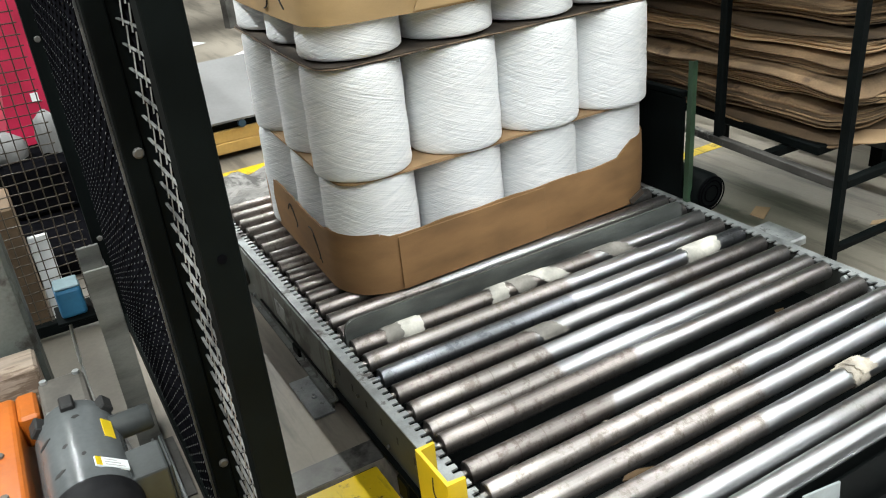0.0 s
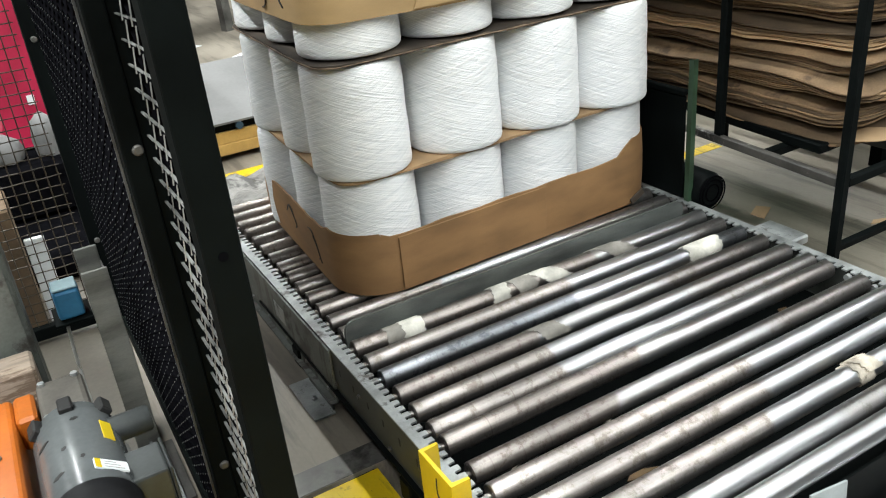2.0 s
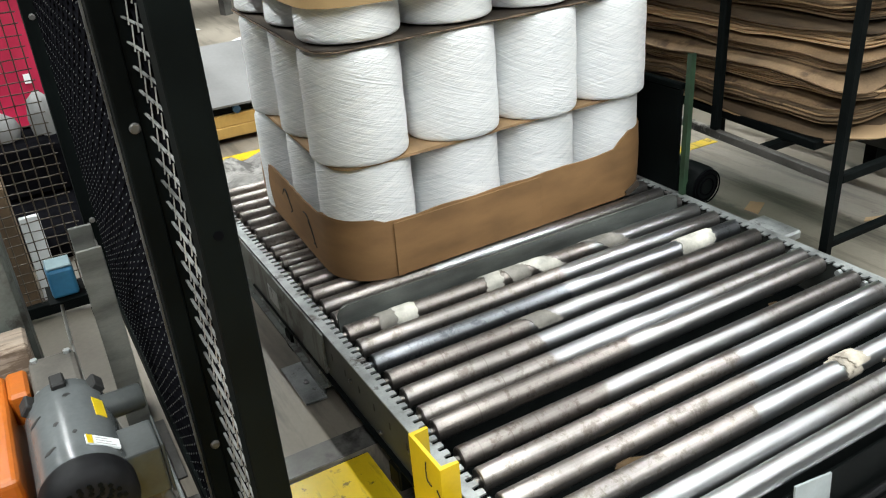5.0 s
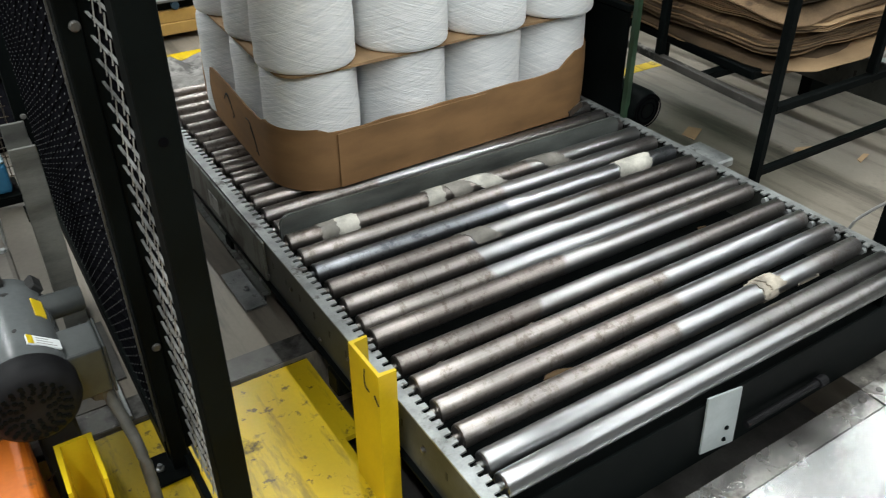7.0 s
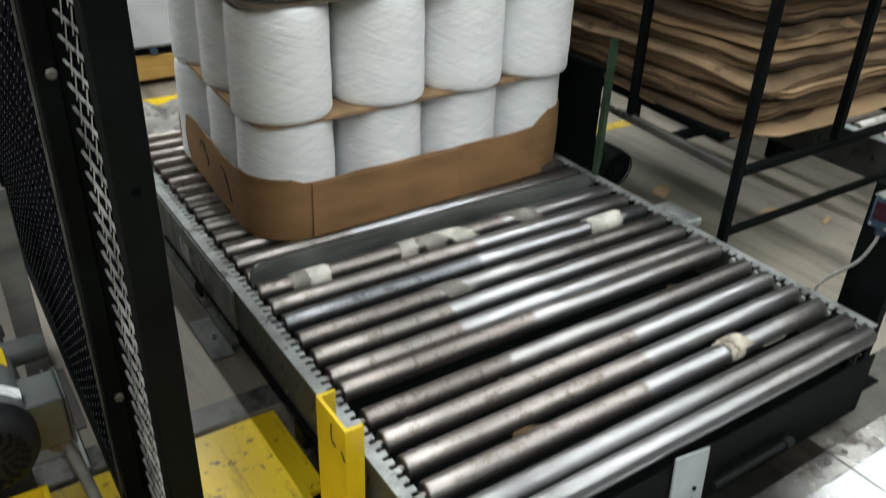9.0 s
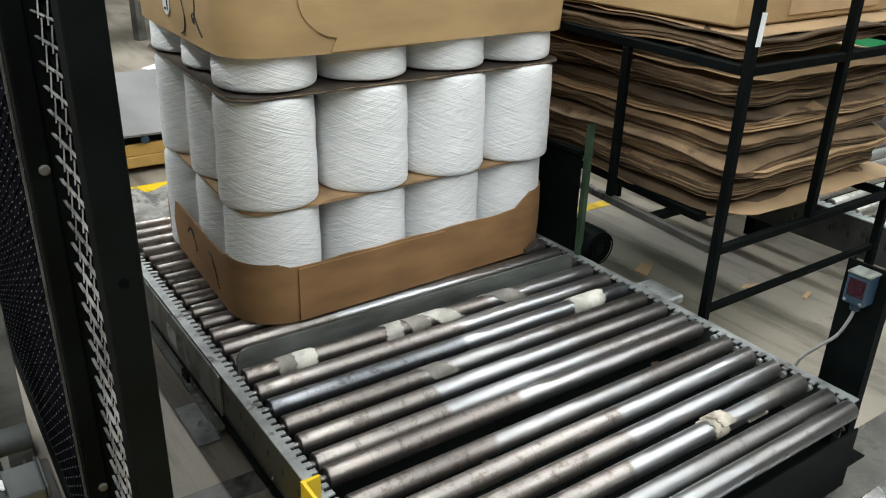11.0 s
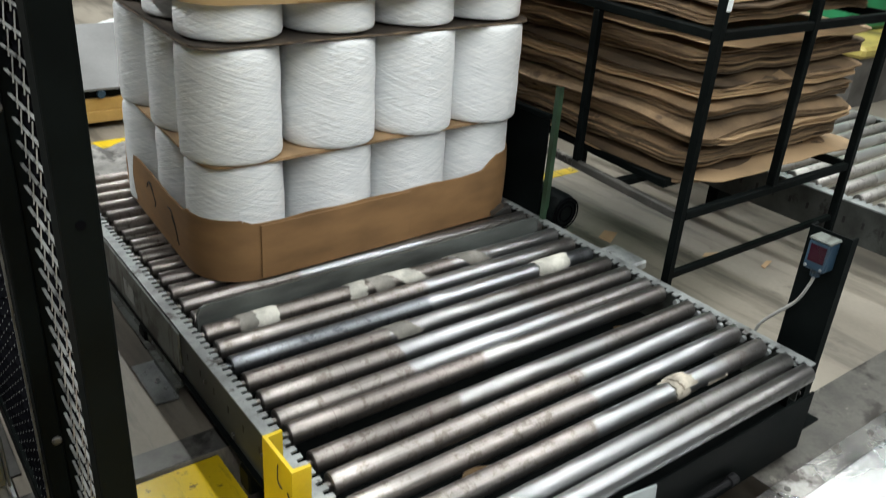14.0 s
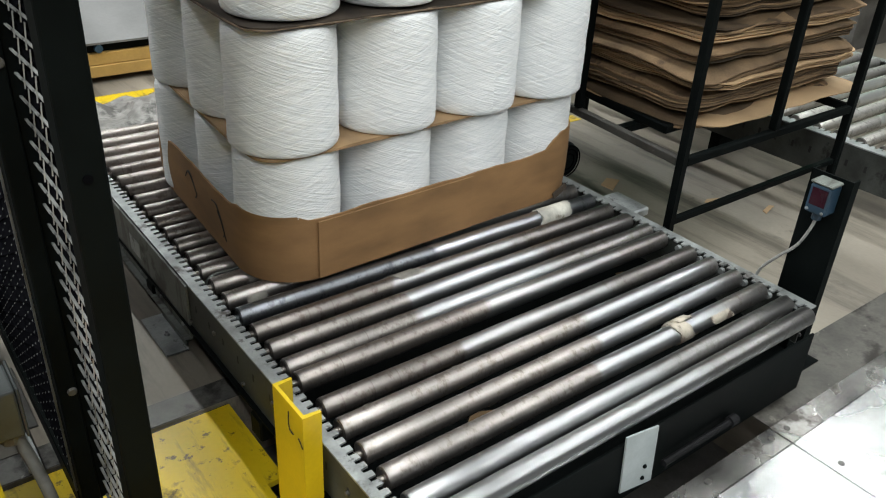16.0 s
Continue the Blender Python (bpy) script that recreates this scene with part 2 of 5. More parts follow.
ROLL_BLUE = roller_material("blued_roller_steel", (0.30, 0.312, 0.33), (0.075, 0.084, 0.098), 0.31, 0.45)
ROLL_FAR = roller_material("bright_far_roller_steel", (0.68, 0.68, 0.67), (0.36, 0.33, 0.30), 0.42, 0.35)
GALV = material("galvanised_steel", (0.38, 0.40, 0.40), 0.45, 0.6, 14, 0.3, 200, 0.08, spots=(0.11, 0.10, 0.095), spot_scale=9, spot_level=0.58, spot_rough=0.6, streaks=(((0.09, 0.085, 0.08), (1, 1, 1, 0), 26, 0.59, 0.06, 0.75),))
GREY_PAINT = material("grey_green_paint", (0.085, 0.095, 0.088), 0.5, 0.0, 7, 0.35, 140, 0.1, spots=(0.035, 0.033, 0.03), spot_scale=7, spot_level=0.57, spec=0.3)
BOX_GREY = material("dark_grey_enamel", (0.045, 0.05, 0.05), 0.4, 0, 7, 0.3, 140, 0.1, spec=0.3)
GUARD_GREY = material("grey_green_guard_paint", (0.15, 0.165, 0.15), 0.48, 0.1, 5, 0.35, 140, 0.1, spots=(0.045, 0.04, 0.035), spot_scale=8, spot_level=0.53, spec=0.35, streaks=(((0.04, 0.036, 0.03), (1, 4, 0.8, 0), 5, 0.54, 0.1, 0.8), ((0.3, 0.31, 0.29), (1, 1, 1, 0), 40, 0.66, 0.04, 0.7)))
WEB_DARK = material("dirty_dark_web", (0.07, 0.075, 0.069), 0.55, 0.0, 7, 0.35, 140, 0.1, spots=(0.012, 0.012, 0.012), spot_scale=7, spot_level=0.57, spec=0.25)
FAR_WEB = material("stained_dark_channel", (0.065, 0.07, 0.066), 0.5, 0.2, 7, 0.35, 140, 0.1, spots=(0.02, 0.02, 0.02), spot_scale=9, spot_level=0.56, spec=0.35)
BAR_STEEL = material("scuffed_bar_steel", (0.185, 0.185, 0.168), 0.55, 0.1, 5, 0.35, 120, 0.1, stretch=(1, 1, 4))
GEAR_IRON = material("dark_gear_iron", (0.13, 0.12, 0.105), 0.55, 0.2, 9, 0.35, 120, 0.15)
STOP_STEEL = material("stop_blade_steel", (0.19, 0.205, 0.195), 0.42, 0.6, 4, 0.3, 120, 0.05, stretch=(1, 4, 4))
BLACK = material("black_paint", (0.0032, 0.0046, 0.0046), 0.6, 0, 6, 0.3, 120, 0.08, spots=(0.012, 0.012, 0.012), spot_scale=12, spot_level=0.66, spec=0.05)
FAN_BLACK = material("chipped_black_enamel", (0.009, 0.009, 0.010), 0.55, 0, 14, 0.3, 120, 0.1, spots=(0.05, 0.05, 0.049), spot_scale=16, spot_level=0.68, spec=0.12)
# Pale grey holds the lamp glints on lit strands of the black mesh.
MESH_LIT = material("lit_mesh_metal", (0.33, 0.335, 0.325), 0.42, 0.35, 10, 0.4, 100, 0.05, spots=(0.35, 0.27, 0.03), spot_scale=7, spot_level=0.72)
DUSTY = material("dusty_black_rail", (0.05, 0.047, 0.042), 0.6, 0, 9, 0.4, 100, 0.1, spots=(0.28, 0.265, 0.235), spot_scale=8, spot_level=0.53)
# Paler grey paints in the glints on the black mesh's bonds.
BOND = material("pale_bond_metal", (0.075, 0.077, 0.075), 0.55, 0.0, 30, 0.4, 100, 0.05)
MESH_PAINT = material("black_mesh_paint", (0.004, 0.004, 0.005), 0.8, 0, 30, 0.3, 100, 0.1, spec=0.0)
WIRE = material("brown_black_wire", (0.05, 0.038, 0.026), 0.4, 0.4, 10, 0.3, 100, 0.05)
RUBBER = material("black_rubber", (0.012, 0.012, 0.012), 0.7, 0, 10, 0.3, 120, 0.1)
YELLOW = material("yellow_paint", (0.66, 0.47, 0.012), 0.38, 0, 5, 0.15, 120, 0.06, spots=(0.07, 0.055, 0.03), spot_scale=14, spot_level=0.70)
DIRTY_YELLOW = material("dirty_pale_yellow", (0.42, 0.34, 0.09), 0.5, 0, 4, 0.3, 80, 0.1, spots=(0.12, 0.10, 0.05), spot_scale=5, spot_level=0.55)
# Dark slanted streaks: dirt, with the plate's shadow streaks painted into them.
YELLOW_FLOOR = material("worn_yellow_floor_paint", (0.62, 0.43, 0.004), 0.36, 0, 2.6, 0.12, 90, 0.1, tint=(0.56, 0.40, 0.012), spots=(0.10, 0.075, 0.03), spot_scale=9, spot_level=0.575, spot_rough=0.6,
                        streaks=(((0.55, 0.47, 0.22), (1, 1, 1, 0), 3.1, 0.58, 0.15, 0.25), ((0.10, 0.075, 0.025), (5, 0.8, 1, 20), 3.0, 0.53, 0.12, 0.6), ((0.06, 0.045, 0.02), (1, 1, 1, 0), 24, 0.60, 0.05, 0.8)))
ORANGE = material("orange_paint", (0.45, 0.115, 0.010), 0.42, 0, 4, 0.25, 120, 0.06, spots=(0.12, 0.05, 0.02), spot_scale=9, spot_level=0.62)
MOTOR_GREY = material("grey_motor_enamel", (0.105, 0.114, 0.117), 0.2, 0.1, 6, 0.2, 120, 0.05, spots=(0.03, 0.03, 0.03), spot_scale=9, spot_level=0.68)
STEEL_PLATE = material("bright_floor_plate", (0.60, 0.61, 0.61), 0.27, 0.95, 3, 0.2, 40, 0.0, rough_vary=0.08, spots=(0.46, 0.46, 0.455), spot_scale=3, spot_level=0.64, spot_rough=0.31)
DULL_STEEL = material("dull_dirty_steel", (0.13, 0.125, 0.118), 0.5, 0.4, 7, 0.35, 120, 0.15)
# Plate metal with dirt spots; its darker base paints in the conveyor's reflection.
BORDER_STEEL = material("dark_border_steel", (0.36, 0.35, 0.335), 0.26, 0.92, 6, 0.35, 90, 0.1, spots=(0.12, 0.11, 0.10), spot_scale=7, spot_level=0.55, spot_rough=0.4)
END_STEEL = material("oily_floor_steel", (0.13, 0.122, 0.108), 0.45, 0.2, 5, 0.4, 100, 0.1, spots=(0.035, 0.031, 0.027), spot_scale=5, spot_level=0.5, spot_rough=0.3, streaks=(((0.30, 0.28, 0.245), (1, 1, 1, 0), 12, 0.63, 0.05, 0.6),))
STRIP_STEEL = material("stained_strip_steel", (0.16, 0.155, 0.145), 0.45, 0.3, 7, 0.35, 120, 0.15, spots=(0.03, 0.028, 0.025), spot_scale=5, spot_level=0.5, streaks=(((0.42, 0.41, 0.38), (1, 1, 1, 0), 8, 0.60, 0.05, 0.8),))
GREEN = material("green_machine_paint", (0.012, 0.19, 0.075), 0.45, 0, 3, 0.3, 100, 0.05)
GREEN_DARK = material("dark_green_paint", (0.03, 0.065, 0.035), 0.45, 0.1, 9, 0.35, 120, 0.1)
RED = material("crimson_paint", (0.42, 0.012, 0.055), 0.45, 0, 3, 0.2, 100, 0.05)
WHITE = material("white_paint", (0.72, 0.75, 0.76), 0.5, 0, 6, 0.1, 120, 0.05)
TAG_GREY = material("dull_white_plate", (0.40, 0.44, 0.45), 0.5, 0.1, 6, 0.15, 120, 0.05)
SHEET_PALE = material("pale_grey_sheet", (0.42, 0.42, 0.41), 0.55, 0, 5, 0.3, 60, 0.1)
WHITE_SHEET = material("grey_white_sheet", (0.145, 0.145, 0.144), 0.6, 0, 3, 0.2, 60, 0.1)
SCRAP = material("grey_wrapping", (0.27, 0.26, 0.245), 0.6, 0, 7, 0.4, 60, 0.2, spots=(0.08, 0.075, 0.07), spot_scale=6, spot_level=0.52)
TAPE = material("off_white_tape", (0.62, 0.60, 0.54), 0.65, 0, 18, 0.3, 150, 0.3, spots=(0.22, 0.19, 0.15), spot_scale=16, spot_level=0.64)
TAPE_BROWN = material("torn_brown_tape", (0.42, 0.375, 0.31), 0.75, 0, 22, 0.4, 150, 0.4, spots=(0.13, 0.10, 0.08), spot_scale=20, spot_level=0.55)
TAPE_GREY = material("grey_tape", (0.25, 0.235, 0.21), 0.6, 0, 18, 0.3, 150, 0.2)
BLUE = material("blue_plastic", (0.03, 0.16, 0.30), 0.45, 0, 8, 0.25, 120, 0.05)
PALE_BLUE = material("dusty_blue_plastic", (0.20, 0.29, 0.32), 0.6, 0, 8, 0.3, 120, 0.1)
BLUE_DARK = material("dark_blue_plastic", (0.02, 0.05, 0.085), 0.4, 0, 8, 0.25, 120, 0.05)
LENS = material("dark_red_lens", (0.03, 0.006, 0.012), 0.1, 0, 8, 0.1, 100, 0)
CONDUIT = material("dark_grey_conduit", (0.085, 0.085, 0.08), 0.5, 0, 20, 0.3, 100, 0.1)
CABLE = material("grey_cable", (0.36, 0.36, 0.345), 0.5, 0, 20, 0.2, 100, 0.05)
WOOD = material("pale_wood", (0.42, 0.335, 0.265), 0.75, 0, 4, 0.35, 80, 0.2, stretch=(1, 6, 6), spots=(0.17, 0.12, 0.085), spot_scale=4, spot_level=0.52)
TAN = material("tan_board", (0.55, 0.34, 0.10), 0.7, 0, 3, 0.2, 80, 0.1)
INK = material("dark_ink", (0.02, 0.018, 0.018), 0.6, 0, 30, 0.2, 100, 0)
WALL_PAINT = material("grey_wall_paint", (0.20, 0.20, 0.195), 0.7, 0, 1.0, 0.25, 40, 0.1)
CEIL_PAINT = material("dark_ceiling", (0.09, 0.09, 0.092), 0.8, 0, 1.0, 0.25, 40, 0.1)
LAMP_GLOW = glow("lamp_diffuser", (1, 0.98, 0.95), 6)

# ---- building helpers ----


def mesh_of(name, bm, mat, smooth=None):
    bmesh.ops.recalc_face_normals(bm, faces=bm.faces)
    me = bpy.data.meshes.new(name)
    bm.to_mesh(me)
    bm.free()
    if mat:
        me.materials.append(mat)
    if smooth is not None:
        me.polygons.foreach_set("use_smooth", [True] * len(me.polygons))
        me.set_sharp_from_angle(angle=radians(smooth))
    return me


def part(name, bm, mat, parent=None, label="", smooth=None):
    ob = new(name, mesh_of(name, bm, mat, smooth))
    if parent:
        ob.parent = parent
    if label:
        ob["label"] = label
    return ob


def thing(name, m, label, category, group="", kind=""):
    ob = new(name)
    ob.empty_display_size = 0.05
    ob.matrix_basis = m
    return tagged(ob, label, category, group, kind)


def solid(name, bm, mat, m, label, category, group="", kind="", smooth=None):
    ob = part(name, bm, mat, None, "", smooth)
    ob.matrix_basis = m
    return tagged(ob, label, category, group, kind)


def box(x0, y0, z0, x1, y1, z1, bevel=0.0, bm=None, seg=1, m=None):
    """A box between two corners, with rounded edges."""
    out = bm or bmesh.new()
    tmp = bmesh.new()
    bmesh.ops.create_cube(tmp, size=1)
    bmesh.ops.transform(tmp, matrix=Matrix.Translation(((x0 + x1) / 2, (y0 + y1) / 2, (z0 + z1) / 2)) @ Matrix.Diagonal((abs(x1 - x0), abs(y1 - y0), abs(z1 - z0), 1)), verts=tmp.verts)
    if bevel:
        bmesh.ops.bevel(tmp, geom=list(tmp.edges), offset=bevel, segments=seg, affect="EDGES", profile=0.5)
    if m is not None:
        bmesh.ops.transform(tmp, matrix=m, verts=tmp.verts)
    me = bpy.data.meshes.new("tmp")
    tmp.to_mesh(me)
    tmp.free()
    out.from_mesh(me)
    bpy.data.meshes.remove(me)
    return out


def revolve(profile, seg=32, m=None, bm=None, cap=True):
    """A turned body about z, from (radius, height) pairs."""
    out = bm or bmesh.new()
    rings = []
    for r, z in profile:
        ring = []
        for i in range(seg):
            a = 2 * math.pi * i / seg
            v = Vector((r * math.cos(a), r * math.sin(a), z))
            ring.append(out.verts.new(m @ v if m is not None else v))
        rings.append(ring)
    for a, b in zip(rings, rings[1:]):
        for i in range(seg):
            out.faces.new((a[i], a[(i + 1) % seg], b[(i + 1) % seg], b[i]))
    if cap:
        out.faces.new(rings[0][::-1])
        out.faces.new(rings[-1])
    return out


def prism(outline, z0, z1, m=None, bm=None):
    """A flat outline (x, y) pushed from z0 to z1."""
    out = bm or bmesh.new()
    lo = [out.verts.new((m @ Vector((x, y, z0))) if m is not None else (x, y, z0)) for x, y in outline]
    hi = [out.verts.new((m @ Vector((x, y, z1))) if m is not None else (x, y, z1)) for x, y in outline]
    n = len(outline)
    out.faces.new(lo[::-1])
    out.faces.new(hi)
    for i in range(n):
        out.faces.new((lo[i], lo[(i + 1) % n], hi[(i + 1) % n], hi[i]))
    return out


def tube_along(points, r, seg=8, bm=None):
    """A round bar or cable along points."""
    out = bm or bmesh.new()
    pts = [Vector(p) for p in points]
    rings = []
    for i, p in enumerate(pts):
        d = (pts[min(i + 1, len(pts) - 1)] - pts[max(i - 1, 0)]).normalized()
        side = d.cross(Vector((0, 0, 1)) if abs(d.z) < 0.9 else Vector((1, 0, 0))).normalized()
        up = side.cross(d)
        rings.append([out.verts.new(p + r * (math.cos(2 * math.pi * k / seg) * side + math.sin(2 * math.pi * k / seg) * up)) for k in range(seg)])
    for a, b in zip(rings, rings[1:]):
        for k in range(seg):
            out.faces.new((a[k], a[(k + 1) % seg], b[(k + 1) % seg], b[k]))
    out.faces.new(rings[0][::-1])
    out.faces.new(rings[-1])
    return out


def spline(points, n=6):
    """Points of a smooth line through the given ones."""
    p = [Vector(q) for q in points]
    p = [2 * p[0] - p[1]] + p + [2 * p[-1] - p[-2]]
    out = []
    for i in range(1, len(p) - 2):
        for k in range(n):
            t = k / n
            out.append(0.5 * (2 * p[i] + (p[i + 1] - p[i - 1]) * t + (2 * p[i - 1] - 5 * p[i] + 4 * p[i + 1] - p[i + 2]) * t * t + (3 * p[i] - p[i - 1] - 3 * p[i + 1] + p[i + 2]) * t ** 3))
    return out + [p[-2]]


X_AXIS = Matrix.Rotation(radians(90), 4, "Y")   # turns z into x
Y_AXIS = Matrix.Rotation(radians(-90), 4, "X")  # turns z into y
TOP = 0.25       # height of the roller tops
R = 0.0242       # roller radius
ROLL = 1.16      # roller length

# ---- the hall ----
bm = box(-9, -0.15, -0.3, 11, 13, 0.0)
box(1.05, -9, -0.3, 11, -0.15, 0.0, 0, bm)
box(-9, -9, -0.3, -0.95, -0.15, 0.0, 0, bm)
solid("floor", bm, CONCRETE, Matrix(), "stained grey concrete factory floor with painted shadow bands", "floor", kind="structure")
solid("lane_floor", box(-2.4, -0.068, 0.0, -0.47, 1.4, 0.004), SHADED_LANE, Matrix(), "oily concrete lane behind the fence, darkened with the fence's shade", "floor", kind="structure")
solid("pit_floor", box(-0.95, -9, -0.3, 1.05, -0.15, -0.2), DULL_STEEL, Matrix(), "dark floor of the shallow pit under the conveyor end", "floor", kind="structure")
for nm, c in (("wall_north", (-9, 13, -0.3, 11, 13.2, 5.2)), ("wall_south", (-9, -9.2, -0.3, 11, -9, 5.2)), ("wall_west", (-9.2, -9, -0.3, -9, 13, 5.2)), ("wall_east", (11, -9, -0.3, 11.2, 13, 5.2))):
    solid(nm, box(*c), WALL_PAINT, Matrix(), "plain grey factory wall", "wall", kind="structure")
solid("ceiling", box(-9.2, -9.2, 5.2, 11.2, 13.2, 5.4), CEIL_PAINT, Matrix(), "dark factory ceiling", "ceiling", kind="structure")


def ceiling_light(x, y):
    t = thing("ceiling_light", pose(x, y, LAMP_Z), "white strip ceiling light hung from rods", "ceiling light", "strip lights")
    part("housing", box(-0.19, -1.2, -0.03, 0.19, 1.2, 0.05, 0.01), WHITE, t)
    part("rod", box(-0.01, -0.9, 0.05, 0.01, -0.88, 0.9), DULL_STEEL, t)
    part("rod", box(-0.01, 0.88, 0.05, 0.01, 0.9, 0.9), DULL_STEEL, t)
    return t


for lx, ly in LAMPS:
    ceiling_light(lx, ly)

# ---- roller conveyor ----
NEAR = [0.0, -0.0762, -0.1524, -0.229, -0.305, -0.381, -0.434, -0.534, -0.6045, -0.681, -0.757, -0.833, -0.889]
FAR = [0.0762 + 0.0762 * i for i in range(14)]
MOVING = []  # (part, rows)


def roller_mesh(mat):
    prof = [(0.0075, -0.012), (0.0075, 0.0), (R - 0.006, 0.0), (R - 0.006, 0.003), (R - 0.0035, 0.0), (R - 0.001, 0.0015), (R, 0.005)]
    prof += [(R, ROLL * k / 6) for k in range(1, 6)]
    prof += [(r, ROLL - z) for r, z in reversed(prof[:7])]
    return mesh_of("roller", revolve(prof, 28, X_AXIS), mat, 40)


def wrap(parent, x0, x1, mat, label, a0=0.0, a1=2 * math.pi, lean=0.0, lift=0.0012, seed=0):
    """A band of tape round a roller, with ragged edges."""
    rnd = random.Random(seed)
    bm = bmesh.new()
    seg = 26
    rows = []
    for i in range(seg + 1):
        a = a0 + (a1 - a0) * i / seg
        sh = lean * (a - a0)
        e0, e1 = rnd.uniform(-0.004, 0.004), rnd.uniform(-0.005, 0.005)
        row = []
        for x in (x0 + sh + e0, (x0 + x1) / 2 + sh, x1 + sh + e1):
            rr = R + lift + rnd.uniform(0, 0.0007)
            row.append((bm.verts.new((x, rr * math.cos(a), rr * math.sin(a))), bm.verts.new((x, (R - 0.0005) * math.cos(a), (R - 0.0005) * math.sin(a)))))
        rows.append(row)
    for p, q in zip(rows, rows[1:]):
        for k in (0, 1):
            bm.faces.new((p[k][0], p[k + 1][0], q[k + 1][0], q[k][0]))
        bm.faces.new((p[0][1], p[0][0], q[0][0], q[0][1]))
        bm.faces.new((p[2][0], p[2][1], q[2][1], q[2][0]))
    return part("tape_wrap", bm, mat, parent, label, 50)


def rail_outline(y0, y1, x_out, x_in, notches=True):
    """A flange with a row of open axle slots on its inner edge."""
    s = 1 if x_in > x_out else -1
    pts = [(x_out, y1), (x_out, y0), (x_in, y0)]
    y = y0 + 0.012
    while y < y1 - 0.02:
        pts += [(x_in, y), (x_in - s * 0.016, y + 0.001), (x_in - s * 0.016, y + 0.0105), (x_in, y + 0.0115)]
        y += 0.0254
    return pts + [(x_in, y1)]


def roller_conveyor():
    conv = thing("roller_conveyor", Matrix(), "low steel roller conveyor with worn tarnished rollers and notched galvanised rails", "conveyor")
    y0, y1 = -0.925, 1.12
    for nm, xo, xi in (("left", -0.048, -0.010), ("right", 1.204, 1.168)):
        s = 1 if xi > xo else -1
        bm = prism(rail_outline(y0 if xo < 0 else y0 + 0.04, y1, xo, xi), 0.232, 0.2365)
        rail = part("side_rail", bm, GALV, conv, "galvanised flange with a row of axle slots")
        ys = y0 if xo < 0 else y0 + 0.06
        side = box(xo, ys, 0.108, xo + s * 0.005, y1, 0.2318)
        box(xo + s * 0.0052, ys, 0.108, xo + s * 0.045, y1, 0.1125, 0, side)
        part("web_plate", side, WEB_DARK, rail, "dirty dark grey web of the channel")
        for k in range(26):
            y = y0 + 0.05 + k * 0.078
            part("slot_hole", box(xo - s * 0.0008, y, 0.178, xo - s * 0.0002, y + 0.006, 0.196), RUBBER, rail)
        for k in range(14):
            y = y0 + 0.06 + k * 0.148
            part("bolt", revolve([(0.006, 0), (0.006, 0.004), (0.004, 0.006)], 6, Matrix.Translation((xo - s * 0.0002, y, 0.135 + 0.05 * (k % 2))) @ (X_AXIS if s < 0 else X_AXIS.inverted())), DULL_STEEL, rail)
    meshes = [roller_mesh(ROLL_BRIGHT), roller_mesh(ROLL_BROWN), roller_mesh(ROLL_BLUE), roller_mesh(ROLL_SATIN)]
    kinds = [1, 0, 2, 1, 0, 0, 1, 1, 0, 0, 0, 3, 3]
    rollers = []
    for i, y in enumerate(NEAR + FAR):
        ro = new("roller", meshes[kinds[i] if i < 13 else (0 if i in (13, 14) else 1)])
        ro.parent = conv
        at = pose(0, y, TOP - R, random.Random(i).uniform(0, 80) if i > 12 else 0)
        ro.matrix_basis = at
        rollers.append(ro)
        MOVING.append((ro, y))
    r1, r2, r3, r4, r11 = rollers[0], rollers[1], rollers[2], rollers[3], rollers[10]
    wrap(r1, 0.085, 0.155, TAPE_GREY, "grey worn tape", seed=1)
    wrap(r1, 0.130, 0.185, TAPE, "dirty white tape", lift=0.0022, seed=2)
    wrap(r1, 0.395, 0.445, TAPE, "dirty white tape", lift=0.0022, seed=3)
    wrap(r1, 0.440, 0.500, TAPE_GREY, "grey worn tape", lean=0.012, seed=4)
    wrap(r1, 0.500, 0.575, TAPE, "ragged white tape", 0.9, 3.4, 0.03, seed=5)
    wrap(r1, 0.72, 0.80, TAPE_GREY, "grey worn tape", 0.6, 3.6, 0.03, seed=6)
    wrap(r2, 0.05, 0.10, TAPE_GREY, "grey worn tape", 3.6, 5.6, seed=7)
    wrap(r3, 0.935, 1.055, TAPE, "white cloth tape band", lift=0.003, seed=8)
    wrap(r4, 0.345, 0.415, TAPE_GREY, "grey worn tape", 0.6, 3.2, 0.02, seed=9)
    wrap(r11, 0.785, 0.83, TAPE_BROWN, "torn brown tape lump", lift=0.003, lean=0.006, seed=10)
    wrap(r11, 0.80, 0.845, TAPE_BROWN, "torn brown tape end", 0.6, 2.6, 0.012, lift=0.007, seed=11)
    wrap(r11, 0.92, 0.99, TAPE_BROWN, "torn brown paper scrap", 3.3, 4.3, 0.02, lift=0.003, seed=12)
    # frame below
    for y in (-0.86, -0.35, 0.3, 0.95):
        part("cross_member", box(-0.062, y - 0.025, 0.045, 1.198, y + 0.025, 0.104, 0.004), BLACK, conv)
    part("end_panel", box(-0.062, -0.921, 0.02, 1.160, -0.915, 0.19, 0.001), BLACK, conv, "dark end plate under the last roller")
    # plain black sheet behind the gaps between the rollers
    part("drip_tray", box(-0.06, -0.90, 0.112, 1.19, 0.6, 0.116), BLACK, conv, "black sheet under the rollers")
